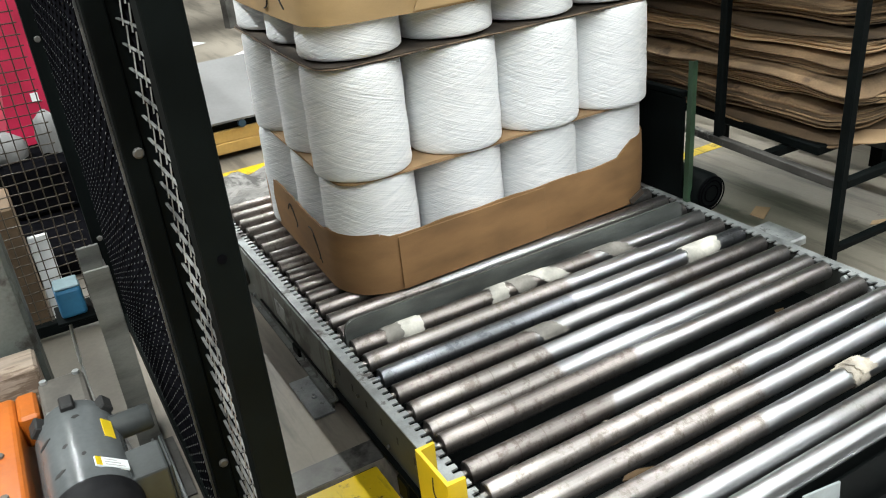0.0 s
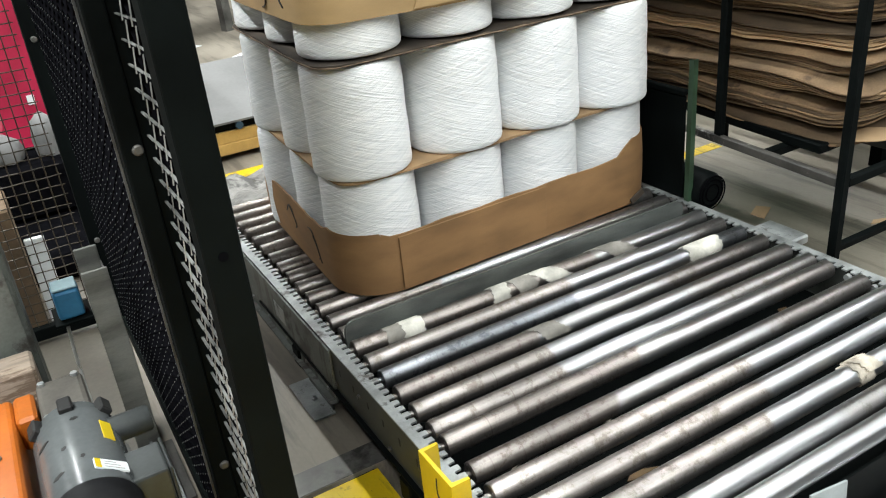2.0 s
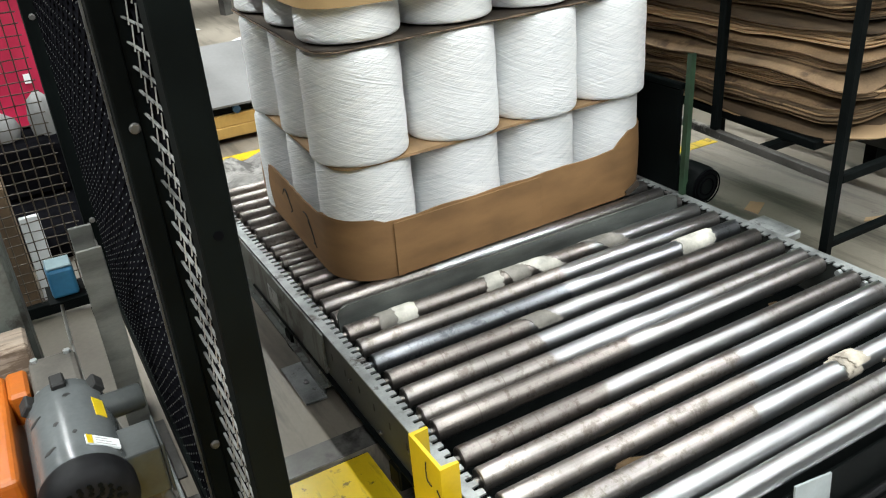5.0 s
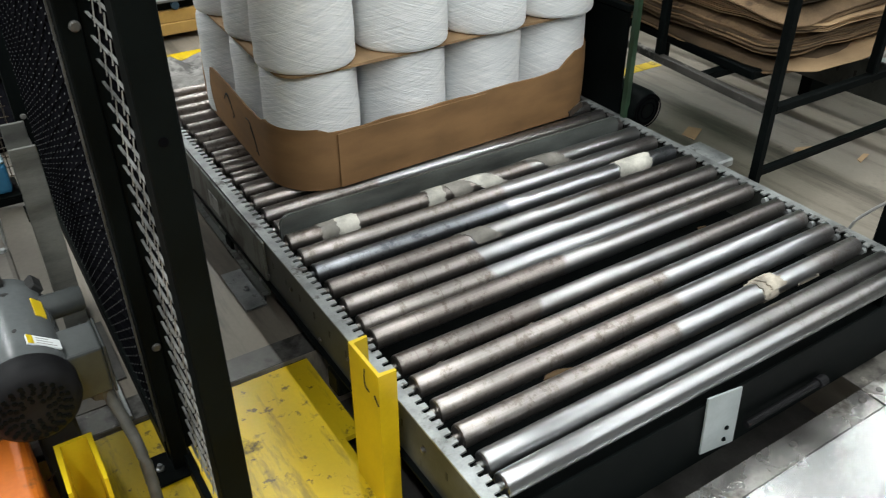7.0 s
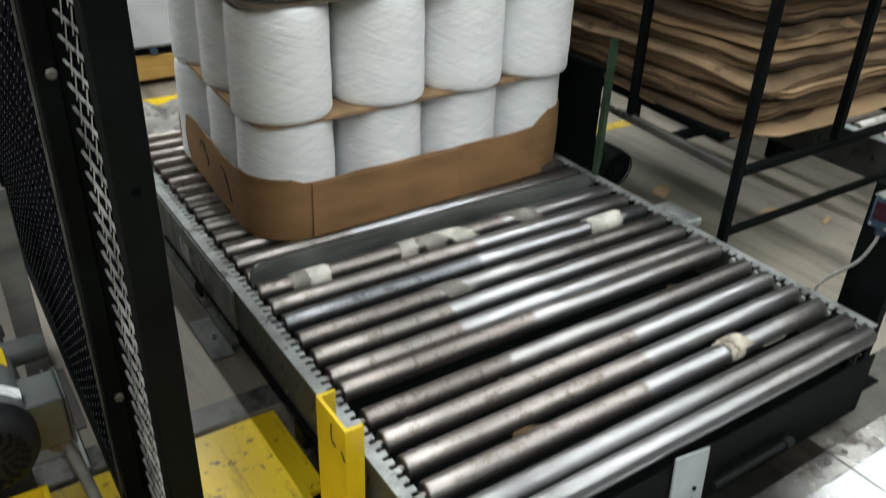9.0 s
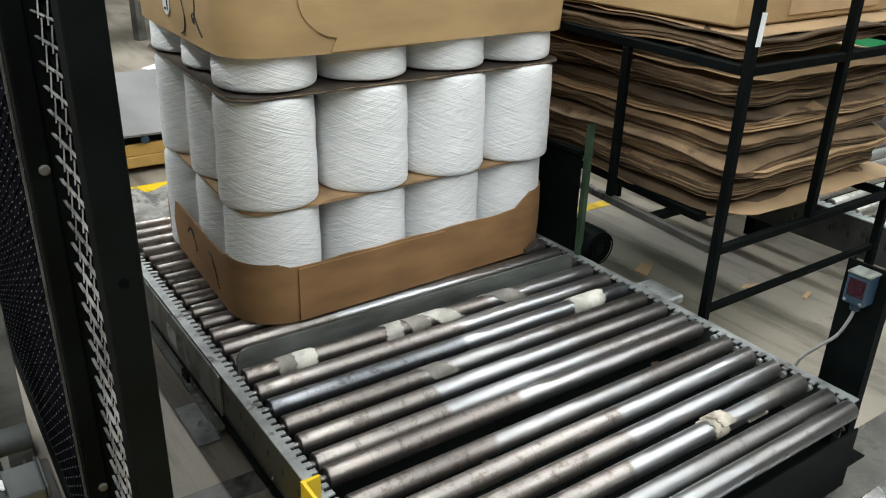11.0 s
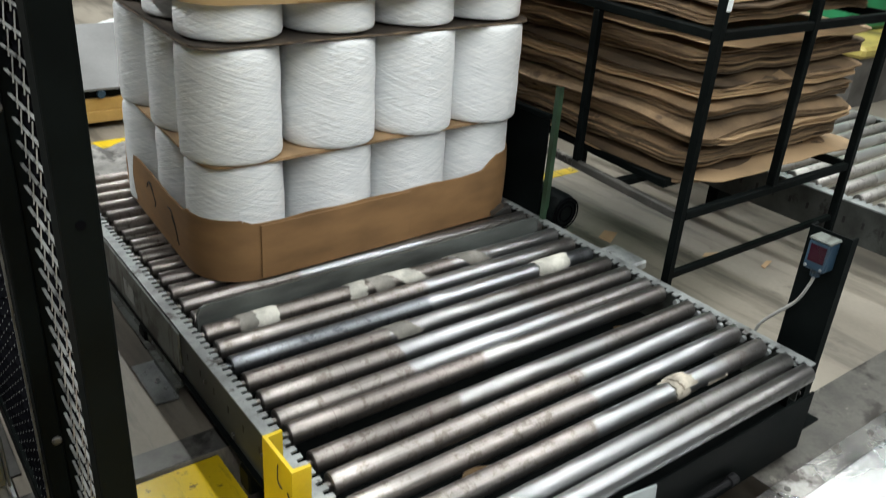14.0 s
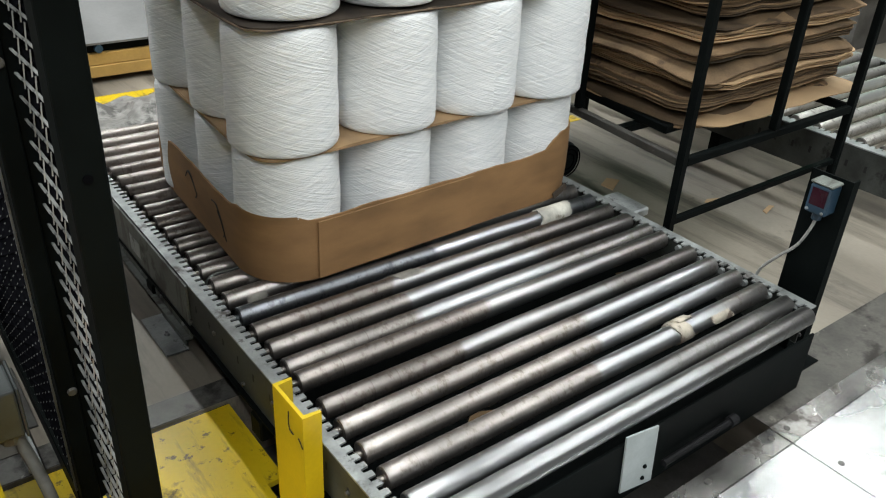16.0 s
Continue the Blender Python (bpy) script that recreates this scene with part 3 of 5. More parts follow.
    tag = part("tag_plate", prism([(0.465, 0.213), (0.480, 0.052), (0.583, 0.032), (0.567, 0.194)], 0.923, 0.927, Matrix.Rotation(radians(90), 4, "X")), TAG_GREY, conv, "blank white plate with two bolts")
    for z in (0.062, 0.095):
        part("bolt", revolve([(0.005, 0), (0.005, 0.003), (0.003, 0.005)], 8, Matrix.Translation((0.545, -0.9275, z)) @ Y_AXIS.inverted()), BLACK, tag)
    part("axle_rod", revolve([(0.008, 0), (0.008, 0.23), (0.013, 0.231), (0.013, 0.255)], 12, Matrix.Translation((0.60, -0.937, 0.08)) @ X_AXIS), FAN_BLACK, conv)
    for x in (-0.044, 1.150):
        s = -1 if x < 0 else 1
        for y in (0.10, -0.87):
            if s < 0 and y < 0:
                continue
            ln = 0.17 if s < 0 else 0.05
            leg = part("leg", box(x - 0.003, y, 0.006, x + 0.003, y + ln, 0.232, 0.001), GUARD_GREY if s < 0 else BLACK, conv, "painted leg plate")
            part("foot", box(min(x, x + s * 0.06) - (0.05 if s > 0 else 0), y - 0.012, 0.0, max(x, x + s * 0.06), y + ln + 0.012, 0.006, 0.001), GALV if s < 0 else DULL_STEEL, leg)
            part("bolt", revolve([(0.008, 0), (0.008, 0.006), (0.004, 0.007), (0.004, 0.014)], 6, Matrix.Translation((x + s * 0.025, y + ln * 0.45, 0.006))), GALV, leg)
    guard = part("chain_guard", box(-0.0545, 0.03, 0.078, -0.0485, 1.05, 0.2305, 0.001), GUARD_GREY, conv, "grey green chain guard plate")
    part("guard_lip", box(-0.070, 0.03, 0.0735, -0.0485, 1.05, 0.0778, 0.001), GUARD_GREY, guard)
    part("label_plate", box(-0.0560, 0.36, 0.14, -0.0548, 0.44, 0.19), GALV, guard)
    part("knob", revolve([(0.034, 0), (0.034, 0.012), (0.020, 0.014), (0.020, 0.03)], 18, Matrix.Translation((-0.0546, 0.74, 0.14)) @ X_AXIS.inverted()), DULL_STEEL, guard)
    for k in range(7):
        part("bolt", revolve([(0.006, 0), (0.006, 0.004), (0.004, 0.006)], 6, Matrix.Translation((-0.0546, 0.07 + 0.15 * k, 0.10)) @ X_AXIS.inverted()), GALV, guard)
    part("hole_plate", box(1.205, -0.24, 0.165, 1.345, -0.10, 0.195, 0.006), GALV, conv, "grey box bracket on the rail")
    for y in np.arange(-0.85, 1.0, 0.072):
        part("retainer", revolve([(0.0085, 0), (0.0085, 0.012)], 10, Matrix.Translation((1.158, float(y), 0.222)) @ X_AXIS), GALV, conv)
    return conv


CONVEYOR = roller_conveyor()


def stop_blade():
    """Pop-up stop: a blade with rounded top corners between two rollers."""
    x0, x1, h = 0.0, 1.12, 0.115
    pts = [(x0, 0), (x1, 0)]
    for k in range(7):
        a = radians(90 * k / 6)
        pts.append((x1 - 0.03 + 0.03 * math.cos(a), h - 0.03 + 0.03 * math.sin(a)))
    for k in range(7):
        a = radians(90 + 90 * k / 6)
        pts.append((x0 + 0.03 + 0.03 * math.cos(a), h - 0.03 + 0.03 * math.sin(a)))
    m = Matrix.Rotation(radians(90), 4, "X")
    return solid("stop_blade", prism(pts, -0.004, 0.004, m), STOP_STEEL, pose(0, 0.041, 0.168), "grey steel pop-up stop blade raised between the rollers", "conveyor stop")


STOP = stop_blade()

# ---- load of yarn ----
LOAD = []  # (thing, rest pose)
TX0, TX1, TY0, TY1 = 0.080, 1.160, 0.144, 1.0


def skew(x, y):
    return x + 0.055 * max(0, y - 0.3) * (1 - x), y + 0.03 * (x - 0.2)


def round_rect(x0, y0, x1, y1, r, n=8):
    pts = []
    for cx, cy, a0 in ((x1 - r, y0 + r, -90), (x1 - r, y1 - r, 0), (x0 + r, y1 - r, 90), (x0 + r, y0 + r, 180)):
        for k in range(n + 1):
            a = radians(a0 + 90 * k / n)
            pts.append((cx + r * math.cos(a), cy + r * math.sin(a)))
    return pts


def wall_ring(outline, base, top, thick, wobble=0.0, seed=0, flip=False):
    """A thin wall round an outline; base and top give heights along it."""
    rnd = random.Random(seed)
    bm = bmesh.new()
    n = len(outline)
    cx, cy = sum(p[0] for p in outline) / n, sum(p[1] for p in outline) / n
    cols = []
    for i, (x, y) in enumerate(outline):
        q, w = outline[i - 1], outline[(i + 1) % n]
        t = Vector((w[0] - q[0], w[1] - q[1])).normalized()
        nrm = Vector((t.y, -t.x))
        dv = rnd.uniform(-wobble, wobble)
        zb, zt = base(x, y), top(x, y)
        col = []
        for k in range(4):
            z = zb + (zt - zb) * k / 3
            bul = 0.004 * math.sin(math.pi * k / 3) + dv * k / 3
            col.append((bm.verts.new((x + nrm.x * bul, y + nrm.y * bul, z)), bm.verts.new((x + nrm.x * (bul - thick), y + nrm.y * (bul - thick), z))))
        cols.append(col)
    for i in range(n):
        a, b = cols[i], cols[(i + 1) % n]
        for k in range(3):
            bm.faces.new((a[k][0], b[k][0], b[k + 1][0], a[k + 1][0]))
            bm.faces.new((a[k][1], a[k + 1][1], b[k + 1][1], b[k][1]))
        bm.faces.new((a[3][0], b[3][0], b[3][1], a[3][1]))
        bm.faces.new((a[0][0], a[0][1], b[0][1], b[0][0]))
    return bm


def dense(outline, step=0.03):
    out = []
    n = len(outline)
    for i in range(n):
        a, b = Vector(outline[i]), Vector(outline[(i + 1) % n])
        k = max(1, int((b - a).length / step))
        out += [tuple(a.lerp(b, j / k)) for j in range(k)]
    return out


def cardboard_tray():
    t = thing("cardboard_tray", Matrix(), "brown corrugated cardboard tray with torn rim under white yarn cones", "tray")
    outl = [skew(*p) for p in dense(round_rect(TX0, TY0, TX1, TY1, 0.15))]

    def rim(x, y):
        z = 0.413 + 0.002 * math.sin(31 * x + 17 * y)
        if y < 0.45 and x > 0.975:
            z += 0.05 * min(1, (x - 0.975) / 0.06)
        if y < 0.30 and x < 0.19:
            z += 0.012
        return z

    part("tray_wall", wall_ring(outl, lambda x, y: TOP + 0.002, rim, 0.005, 0.0015, 3), CARD, t, smooth=50)
    part("tray_base", prism(outl, TOP + 0.001, TOP + 0.006), CARD, t)
    part("seam_flap", box(TX0 + 0.14, TY0 - 0.0075, TOP + 0.004, TX0 + 0.62, TY0 - 0.0035, 0.409, 0.001, m=Matrix.Translation((0.2, TY0, 0)) @ Matrix.Rotation(math.atan(0.03), 4, "Z") @ Matrix.Translation((-0.2, -TY0, 0))), CARD, t, "overlapping glued cardboard flap")
    # hand-drawn marks and a dent on the side
    def wall_x(y):
        return TX0 + 0.055 * max(0, y - 0.3) * 0.92 - 0.0035

    for pts in (((0.64, 0.36), (0.615, 0.385), (0.585, 0.37), (0.56, 0.34), (0.57, 0.325)),
                ((0.44, 0.375), (0.41, 0.375), (0.385, 0.35), (0.365, 0.315), (0.375, 0.30)),
                ((0.405, 0.362), (0.38, 0.335), (0.355, 0.295))):
        part("pen_mark", tube_along(spline([(wall_x(y), y, z) for y, z in pts]), 0.0022, 5), INK, t)
    part("corner_tear", box(TX1 - 0.13, TY0 - 0.006, TOP + 0.012, TX1 - 0.075, TY0 - 0.002, TOP + 0.034, 0.001, m=Matrix.Translation((TX1 - 0.1, 0.026, TOP + 0.02)) @ Matrix.Rotation(radians(-28), 4, "Y") @ Matrix.Translation((-TX1 + 0.1, 0, -TOP - 0.02))), CARD_DARK, t, "dark torn corner of the cardboard")
    LOAD.append((t, Matrix()))
    return t


def yarn_mesh(seed, h):
    """A wound package: nearly straight sides, soft shoulders, slightly uneven."""
    rnd = random.Random(seed)
    r = 0.1295
    prof = [(0.028, 0.012), (0.09, 0.003), (r - 0.012, 0.0), (r - 0.006, 0.001), (r - 0.0018, 0.005), (r, 0.013)]
    prof += [(r - 0.0004 * k + 0.001 * math.sin(k * 1.7 + seed), 0.013 + (h - 0.03) * k / 8) for k in range(1, 8)]
    prof += [(r - 0.004, h - 0.015), (r - 0.007, h - 0.007), (r - 0.013, h - 0.002), (r - 0.022, h), (0.09, h - 0.004), (0.028, h - 0.010)]
    bm = revolve(prof, 48)
    for v in bm.verts:
        if v.co.xy.length > 0.05:
            a = math.atan2(v.co.y, v.co.x)
            k = 1 + 0.006 * math.sin(2 * a + seed) + 0.004 * math.sin(3 * a + 2 * seed + 9 * v.co.z)
            v.co.x, v.co.y = v.co.x * k, v.co.y * k
    return mesh_of("yarn_cone", bm, YARN, 60)


def load():
    cardboard_tray()
    cx = [0.209, 0.489, 0.753, 1.014]
    cy = [0.264, 0.534, 0.803]
    for layer, (z, h) in enumerate(((TOP + 0.007, 0.311), (0.577, 0.286), (0.877, 0.290))):
        meshes = [yarn_mesh(10 * layer + k, h) for k in range(3)]
        rnd = random.Random(layer)
        for j in range(3):
            for i in range(4):
                ob = tagged(new("yarn_cone", meshes[(i + 2 * j) % 3]), ("white wound yarn cone standing in the cardboard tray", "white wound yarn cone stacked on a divider sheet", "white wound yarn cone half hidden under the upper tray")[layer], "yarn cone", "stacked yarn cones")
                dx = (0.004, 0.0, 0.006 - 0.004 * i)[layer]
                m = pose(cx[i] + dx + 0.018 * (j > 0) * (i < 2) + rnd.uniform(-0.003, 0.003), cy[j] + (0.03, 0.012, 0.026)[layer] * (cx[i] - 0.2) + (0.012, 0.0, 0.008)[layer] + rnd.uniform(-0.003, 0.003), z, 0, 0, rnd.uniform(0, 360))
                ob.matrix_basis = m
                if layer < 2 and j == 0 and i != 2:
                    # a loose end of yarn hanging off the shoulder
                    a = radians(rnd.uniform(-125, -75)) - m.to_euler().z
                    zt = rnd.choice((0.02, h - 0.02, 0.6 * h))
                    pts = [(0.1303 + 0.002 * k, a + 0.05 * k * rnd.uniform(0.3, 1.0), zt + 0.012 - 0.007 * k + rnd.uniform(-0.003, 0.003)) for k in range(5)]
                    part("thread_end", tube_along(spline([(q * math.cos(w), q * math.sin(w), zz) for q, w, zz in pts], 4), 0.0006, 5), YARN, ob)
                LOAD.append((ob, m))
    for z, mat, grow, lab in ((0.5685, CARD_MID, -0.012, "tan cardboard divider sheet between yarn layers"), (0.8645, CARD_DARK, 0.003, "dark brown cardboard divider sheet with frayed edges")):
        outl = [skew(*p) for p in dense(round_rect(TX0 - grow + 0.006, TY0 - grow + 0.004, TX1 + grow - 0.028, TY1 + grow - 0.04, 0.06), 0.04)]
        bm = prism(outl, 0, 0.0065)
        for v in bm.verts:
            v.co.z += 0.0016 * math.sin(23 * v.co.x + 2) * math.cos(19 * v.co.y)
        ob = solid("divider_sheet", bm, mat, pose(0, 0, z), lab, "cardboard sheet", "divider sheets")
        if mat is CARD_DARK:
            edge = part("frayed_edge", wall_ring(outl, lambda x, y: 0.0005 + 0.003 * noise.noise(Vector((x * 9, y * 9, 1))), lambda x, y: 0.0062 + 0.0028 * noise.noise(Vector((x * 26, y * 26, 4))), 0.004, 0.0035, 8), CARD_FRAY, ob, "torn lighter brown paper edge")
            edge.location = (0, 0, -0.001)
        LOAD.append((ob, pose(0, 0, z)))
    upper_tray()


def upper_tray():
    t = thing("upper_tray", Matrix(), "inverted brown cardboard tray over the top yarn layer", "tray")
    outl = [skew(*p) for p in dense(round_rect(TX0 - 0.003, TY0 - 0.012, TX1 - 0.006, TY1 + 0.01, 0.105))]
    part("tray_wall", wall_ring(outl, lambda x, y: 0.962 + 0.003 * math.sin(9 * x + 5 * y), lambda x, y: 1.185, 0.005, 0.001, 5), CARD_TOP, t, smooth=50)
    part("tray_top", prism(outl, 1.1855, 1.190), CARD_TOP, t)
    # overlapping front flap with a curved cut edge
    pts = [(0.243, 1.182), (0.246, 1.094), (0.250, 1.073), (0.256, 1.056), (0.268, 1.040), (0.283, 1.026), (0.300, 1.014), (0.319, 1.004), (0.348, 0.999), (0.340, 0.986), (0.334, 0.972), (0.330, 0.966), (TX1 - 0.15, 0.966), (TX1 - 0.15, 1.182)]
    part("front_flap", prism(pts, -(TY0 - 0.0150), -(TY0 - 0.0190), Matrix.Translation((0.2, TY0, 0)) @ Matrix.Rotation(math.atan(0.03), 4, "Z") @ Matrix.Translation((-0.2, -TY0, 0)) @ Matrix.Rotation(radians(90), 4, "X")), CARD_TOP, t, "overlapping cardboard flap with a curved cut edge")
    def wall_x(y):
        return TX0 - 0.003 + 0.055 * max(0, y - 0.3) * 0.91 - 0.0005

    st = part("sticker", revolve([(0.028, 0), (0.028, 0.001)], 24, Matrix.Translation((wall_x(0.59) - 0.005, 0.59, 1.035)) @ X_AXIS.inverted()), WHITE, t, "round white sticker")
    part("sticker_bar", box(wall_x(0.59) - 0.0078, 0.575, 1.02, wall_x(0.59) - 0.0062, 0.580, 1.05), INK, st)
    part("sticker_bar", box(wall_x(0.59) - 0.0078, 0.590, 1.02, wall_x(0.59) - 0.0062, 0.603, 1.026), INK, st)
    for pts in (((0.49, 1.09), (0.455, 1.075), (0.43, 1.03), (0.44, 0.99), (0.47, 0.978)),
                ((0.335, 1.09), (0.335, 1.055), (0.352, 1.02), (0.362, 1.035), (0.345, 1.04), (0.315, 1.01), (0.295, 0.995))):
        part("pen_mark", tube_along(spline([(wall_x(y) - 0.003, y, z) for y, z in pts]), 0.0022, 5), INK, t)
    LOAD.append((t, Matrix()))
    return t


CARD_TOP = material("light_brown_cardboard", (0.40, 0.268, 0.128), 0.72, 0, 4, 0.14, 220, 0.1, stretch=(1, 1, 3))
load()

# ---- floor plates ----
solid("yellow_floor_plate", prism([(-0.95, -2.4), (-0.088, -2.4), (-0.088, -0.45), (-0.048, -0.45), (-0.048, -0.166), (-0.95, -0.166)], -0.012, 0.002), YELLOW_FLOOR, Matrix(), "worn yellow painted steel floor plate beside the conveyor", "floor plate")
solid("floor_strip", box(-1.2, -0.149, 0.0, 1.0, -0.07, 0.003, 0.001), STRIP_STEEL, Matrix(), "grey steel strip set in the concrete floor", "floor strip")
# Black bar stands in for the shade inside the gap beside the plate.
solid("trench_edge", box(-0.94, -0.1656, -0.19, -0.05, -0.1505, -0.010), RUBBER, Matrix(), "black filler for the shaded gap along the floor plate", "floor gap")
for x0, x1 in ((-0.05, 0.982), (0.986, 2.6)):
    p = thing("steel_floor_plate", Matrix(), "bright bare steel floor plate with bolted edge", "floor plate", "steel plates")
    part("sheet", box(x0, -2.6, 0.0, x1, -1.0265, 0.006, 0.0015), STEEL_PLATE, p)
    part("border_strip", box(x0, -1.026, 0.0, x1, -0.963, 0.006, 0.001), BORDER_STEEL, p, "dirty bolted border of the plate, darkened for the mirrored conveyor")
    part("bearer", box(x0 + 0.02, -2.5, -0.2 if x0 < 0 else -0.05, x0 + 0.06, -1.05, -0.0005), DULL_STEEL, p)
    for k in range(5):
        bx = x0 + 0.03 + (x1 - x0 - 0.06) * k / 4
        part("bolt", revolve([(0.008, 0), (0.008, 0.003), (0.004, 0.004)], 10, Matrix.Translation((bx, -0.989, 0.006))), DULL_STEEL, p)
    if x0 > 0:
        for k in range(4):
            part("bolt", revolve([(0.008, 0), (0.008, 0.003), (0.004, 0.004)], 10, Matrix.Translation((x0 + 0.03, -1.13 - 0.3 * k, 0.006))), DULL_STEEL, p)
solid("floor_frame", box(0.99, -0.9625, 0.0, 2.6, -0.80, 0.003, 0.001), END_STEEL, Matrix(), "dirty steel frame strip along the floor plates", "floor frame")


def guard_post(x, y, turn, top, half=0.0575, deep=0.037):
    """A yellow channel post; its flanges point to +x before the turn about z."""
    t = thing("guard_post", pose(x, y, 0, 0, 0, turn), "yellow painted steel channel guard post with scuffs", "guard post", "yellow guard posts")
    bm = prism([(0, -half), (deep, -half), (deep, 0.0065 - half), (0.007, 0.0095 - half), (0.007, half - 0.0095), (deep, half - 0.0065), (deep, half), (0, half)], -0.2, top)
    part("channel", bm, YELLOW, t)
    part("base_plate", box(-0.005, -half - 0.012, -0.2, deep + 0.001, half + 0.012, -0.192, 0.001), YELLOW, t)
    for pts in (((-0.0005, -0.005, top - 0.019), (-0.0006, -0.003, top - 0.043), (-0.0006, -0.006, top - 0.059), (-0.0006, -0.02, top - 0.063)), ((-0.0006, -0.04, top - 0.056), (-0.0006, -0.055, top - 0.071))):
        part("scuff", tube_along(spline(pts), 0.0016, 5), INK, t)
    return t


guard_post(-0.1065, -0.6075, 0, 0.35)
guard_post(-0.585, -0.448, -90, 0.28, 0.031, 0.12)

# ---- safety fence ----
FX = -0.392


def expanded_panel(name, y0, y1, z0, z1, x, parent, lw=0.036, sw=0.046, t=0.0032, mat=None, bonds=False):
    """Expanded metal: rows of raised diamonds of twisted strands, in the plane x."""
    verts, faces = [], []

    dull = []

    def strand(a, b, wide=t, back=0.0, dark=False):
        # the strands are twisted: rising ones lean like louvres, falling ones stand on edge
        up = bonds or (b[2] - a[2]) * (b[1] - a[1]) > 0
        lean = Vector((0.62, 0, 0.78)) if up else Vector((0.97, 0, -0.24))
        flat = Vector((-0.78, 0, 0.62)) if up else Vector((0.24, 0, 0.97))
        n = len(verts)
        for p in (Vector(a), Vector(b)):
            for u, w in ((-1, -1), (1, -1), (1, 1), (-1, 1)):
                verts.append(p + Vector((back, 0, 0)) + lean * (0.5 * wide * u) + flat * (0.0011 * w))
        for k in range(4):
            if dark:
                dull.append(len(faces))
            faces.append((n + k, n + (k + 1) % 4, n + 4 + (k + 1) % 4, n + 4 + k))

    nz = int((z1 - z0) / lw)
    ny = int((y1 - y0) / sw)
    for i in range(nz):
        za, zb, zc = z0 + i * lw, z0 + (i + 0.5) * lw, z0 + (i + 1) * lw
        for j in range(ny):
            ya = y0 + j * sw
            yb = ya + sw / 2
            for a, b in (((x, yb, za), (x, ya, zb)), ((x, yb, za), (x, ya + sw, zb)), ((x, ya, zb), (x, yb, zc)), ((x, ya + sw, zb), (x, yb, zc))):
                if bonds:
                    strand(a, b)
                elif (b[2] - a[2]) * (b[1] - a[1]) > 0:
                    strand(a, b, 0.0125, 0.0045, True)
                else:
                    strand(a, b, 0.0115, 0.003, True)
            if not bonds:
                # pale knuckles in slanting lines, proud of the strands, lit look in their colour
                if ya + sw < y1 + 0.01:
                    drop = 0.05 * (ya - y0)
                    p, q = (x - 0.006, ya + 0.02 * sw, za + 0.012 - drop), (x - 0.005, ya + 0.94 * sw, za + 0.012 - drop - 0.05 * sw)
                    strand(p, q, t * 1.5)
                if j < 3:
                    # upright edge leaning out a little, its caught light painted pale
                    n = len(verts)
                    for z, o in ((za, 0.004), (zc, 0.0)):
                        for u, w in ((0.0, 0.0), (0.0018, -0.0014), (0.0022, 0.0004), (0.0004, 0.0018)):
                            verts.append(Vector((x - 0.008 - o + u, yb + w, z)))
                    for k in range(4):
                        faces.append((n + k, n + (k + 1) % 4, n + 4 + (k + 1) % 4, n + 4 + k))
    strands = len(faces)
    # the flat bonds where the strands meet, their glints painted paler
    for i in range(nz if bonds else 0):
        for j in range(int((y1 - y0) / 0.033) - 1):
            y, z, n = y0 + 0.004 + (j + 0.5 * ((i + 1) % 2)) * 0.033, z0 + i * lw, len(verts)
            for u, w in ((-1, -1), (1, -1), (1, 1), (-1, 1)):
                verts.append(Vector((x - 0.0088 + 0.0009 * w, y + 0.0022 * u, z + 0.0014 * w)))
            faces.append((n, n + 1, n + 2, n + 3))
    me = bpy.data.meshes.new(name)
    me.from_pydata([tuple(v) for v in verts], [], faces)
    me.materials.append(mat or MESH_LIT)
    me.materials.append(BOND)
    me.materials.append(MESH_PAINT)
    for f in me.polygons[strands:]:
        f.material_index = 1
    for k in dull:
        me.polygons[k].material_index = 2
    ob = new(name, me)
    ob.parent = parent
    tagged(ob, "black expanded metal mesh", kind="stuff")
    return ob


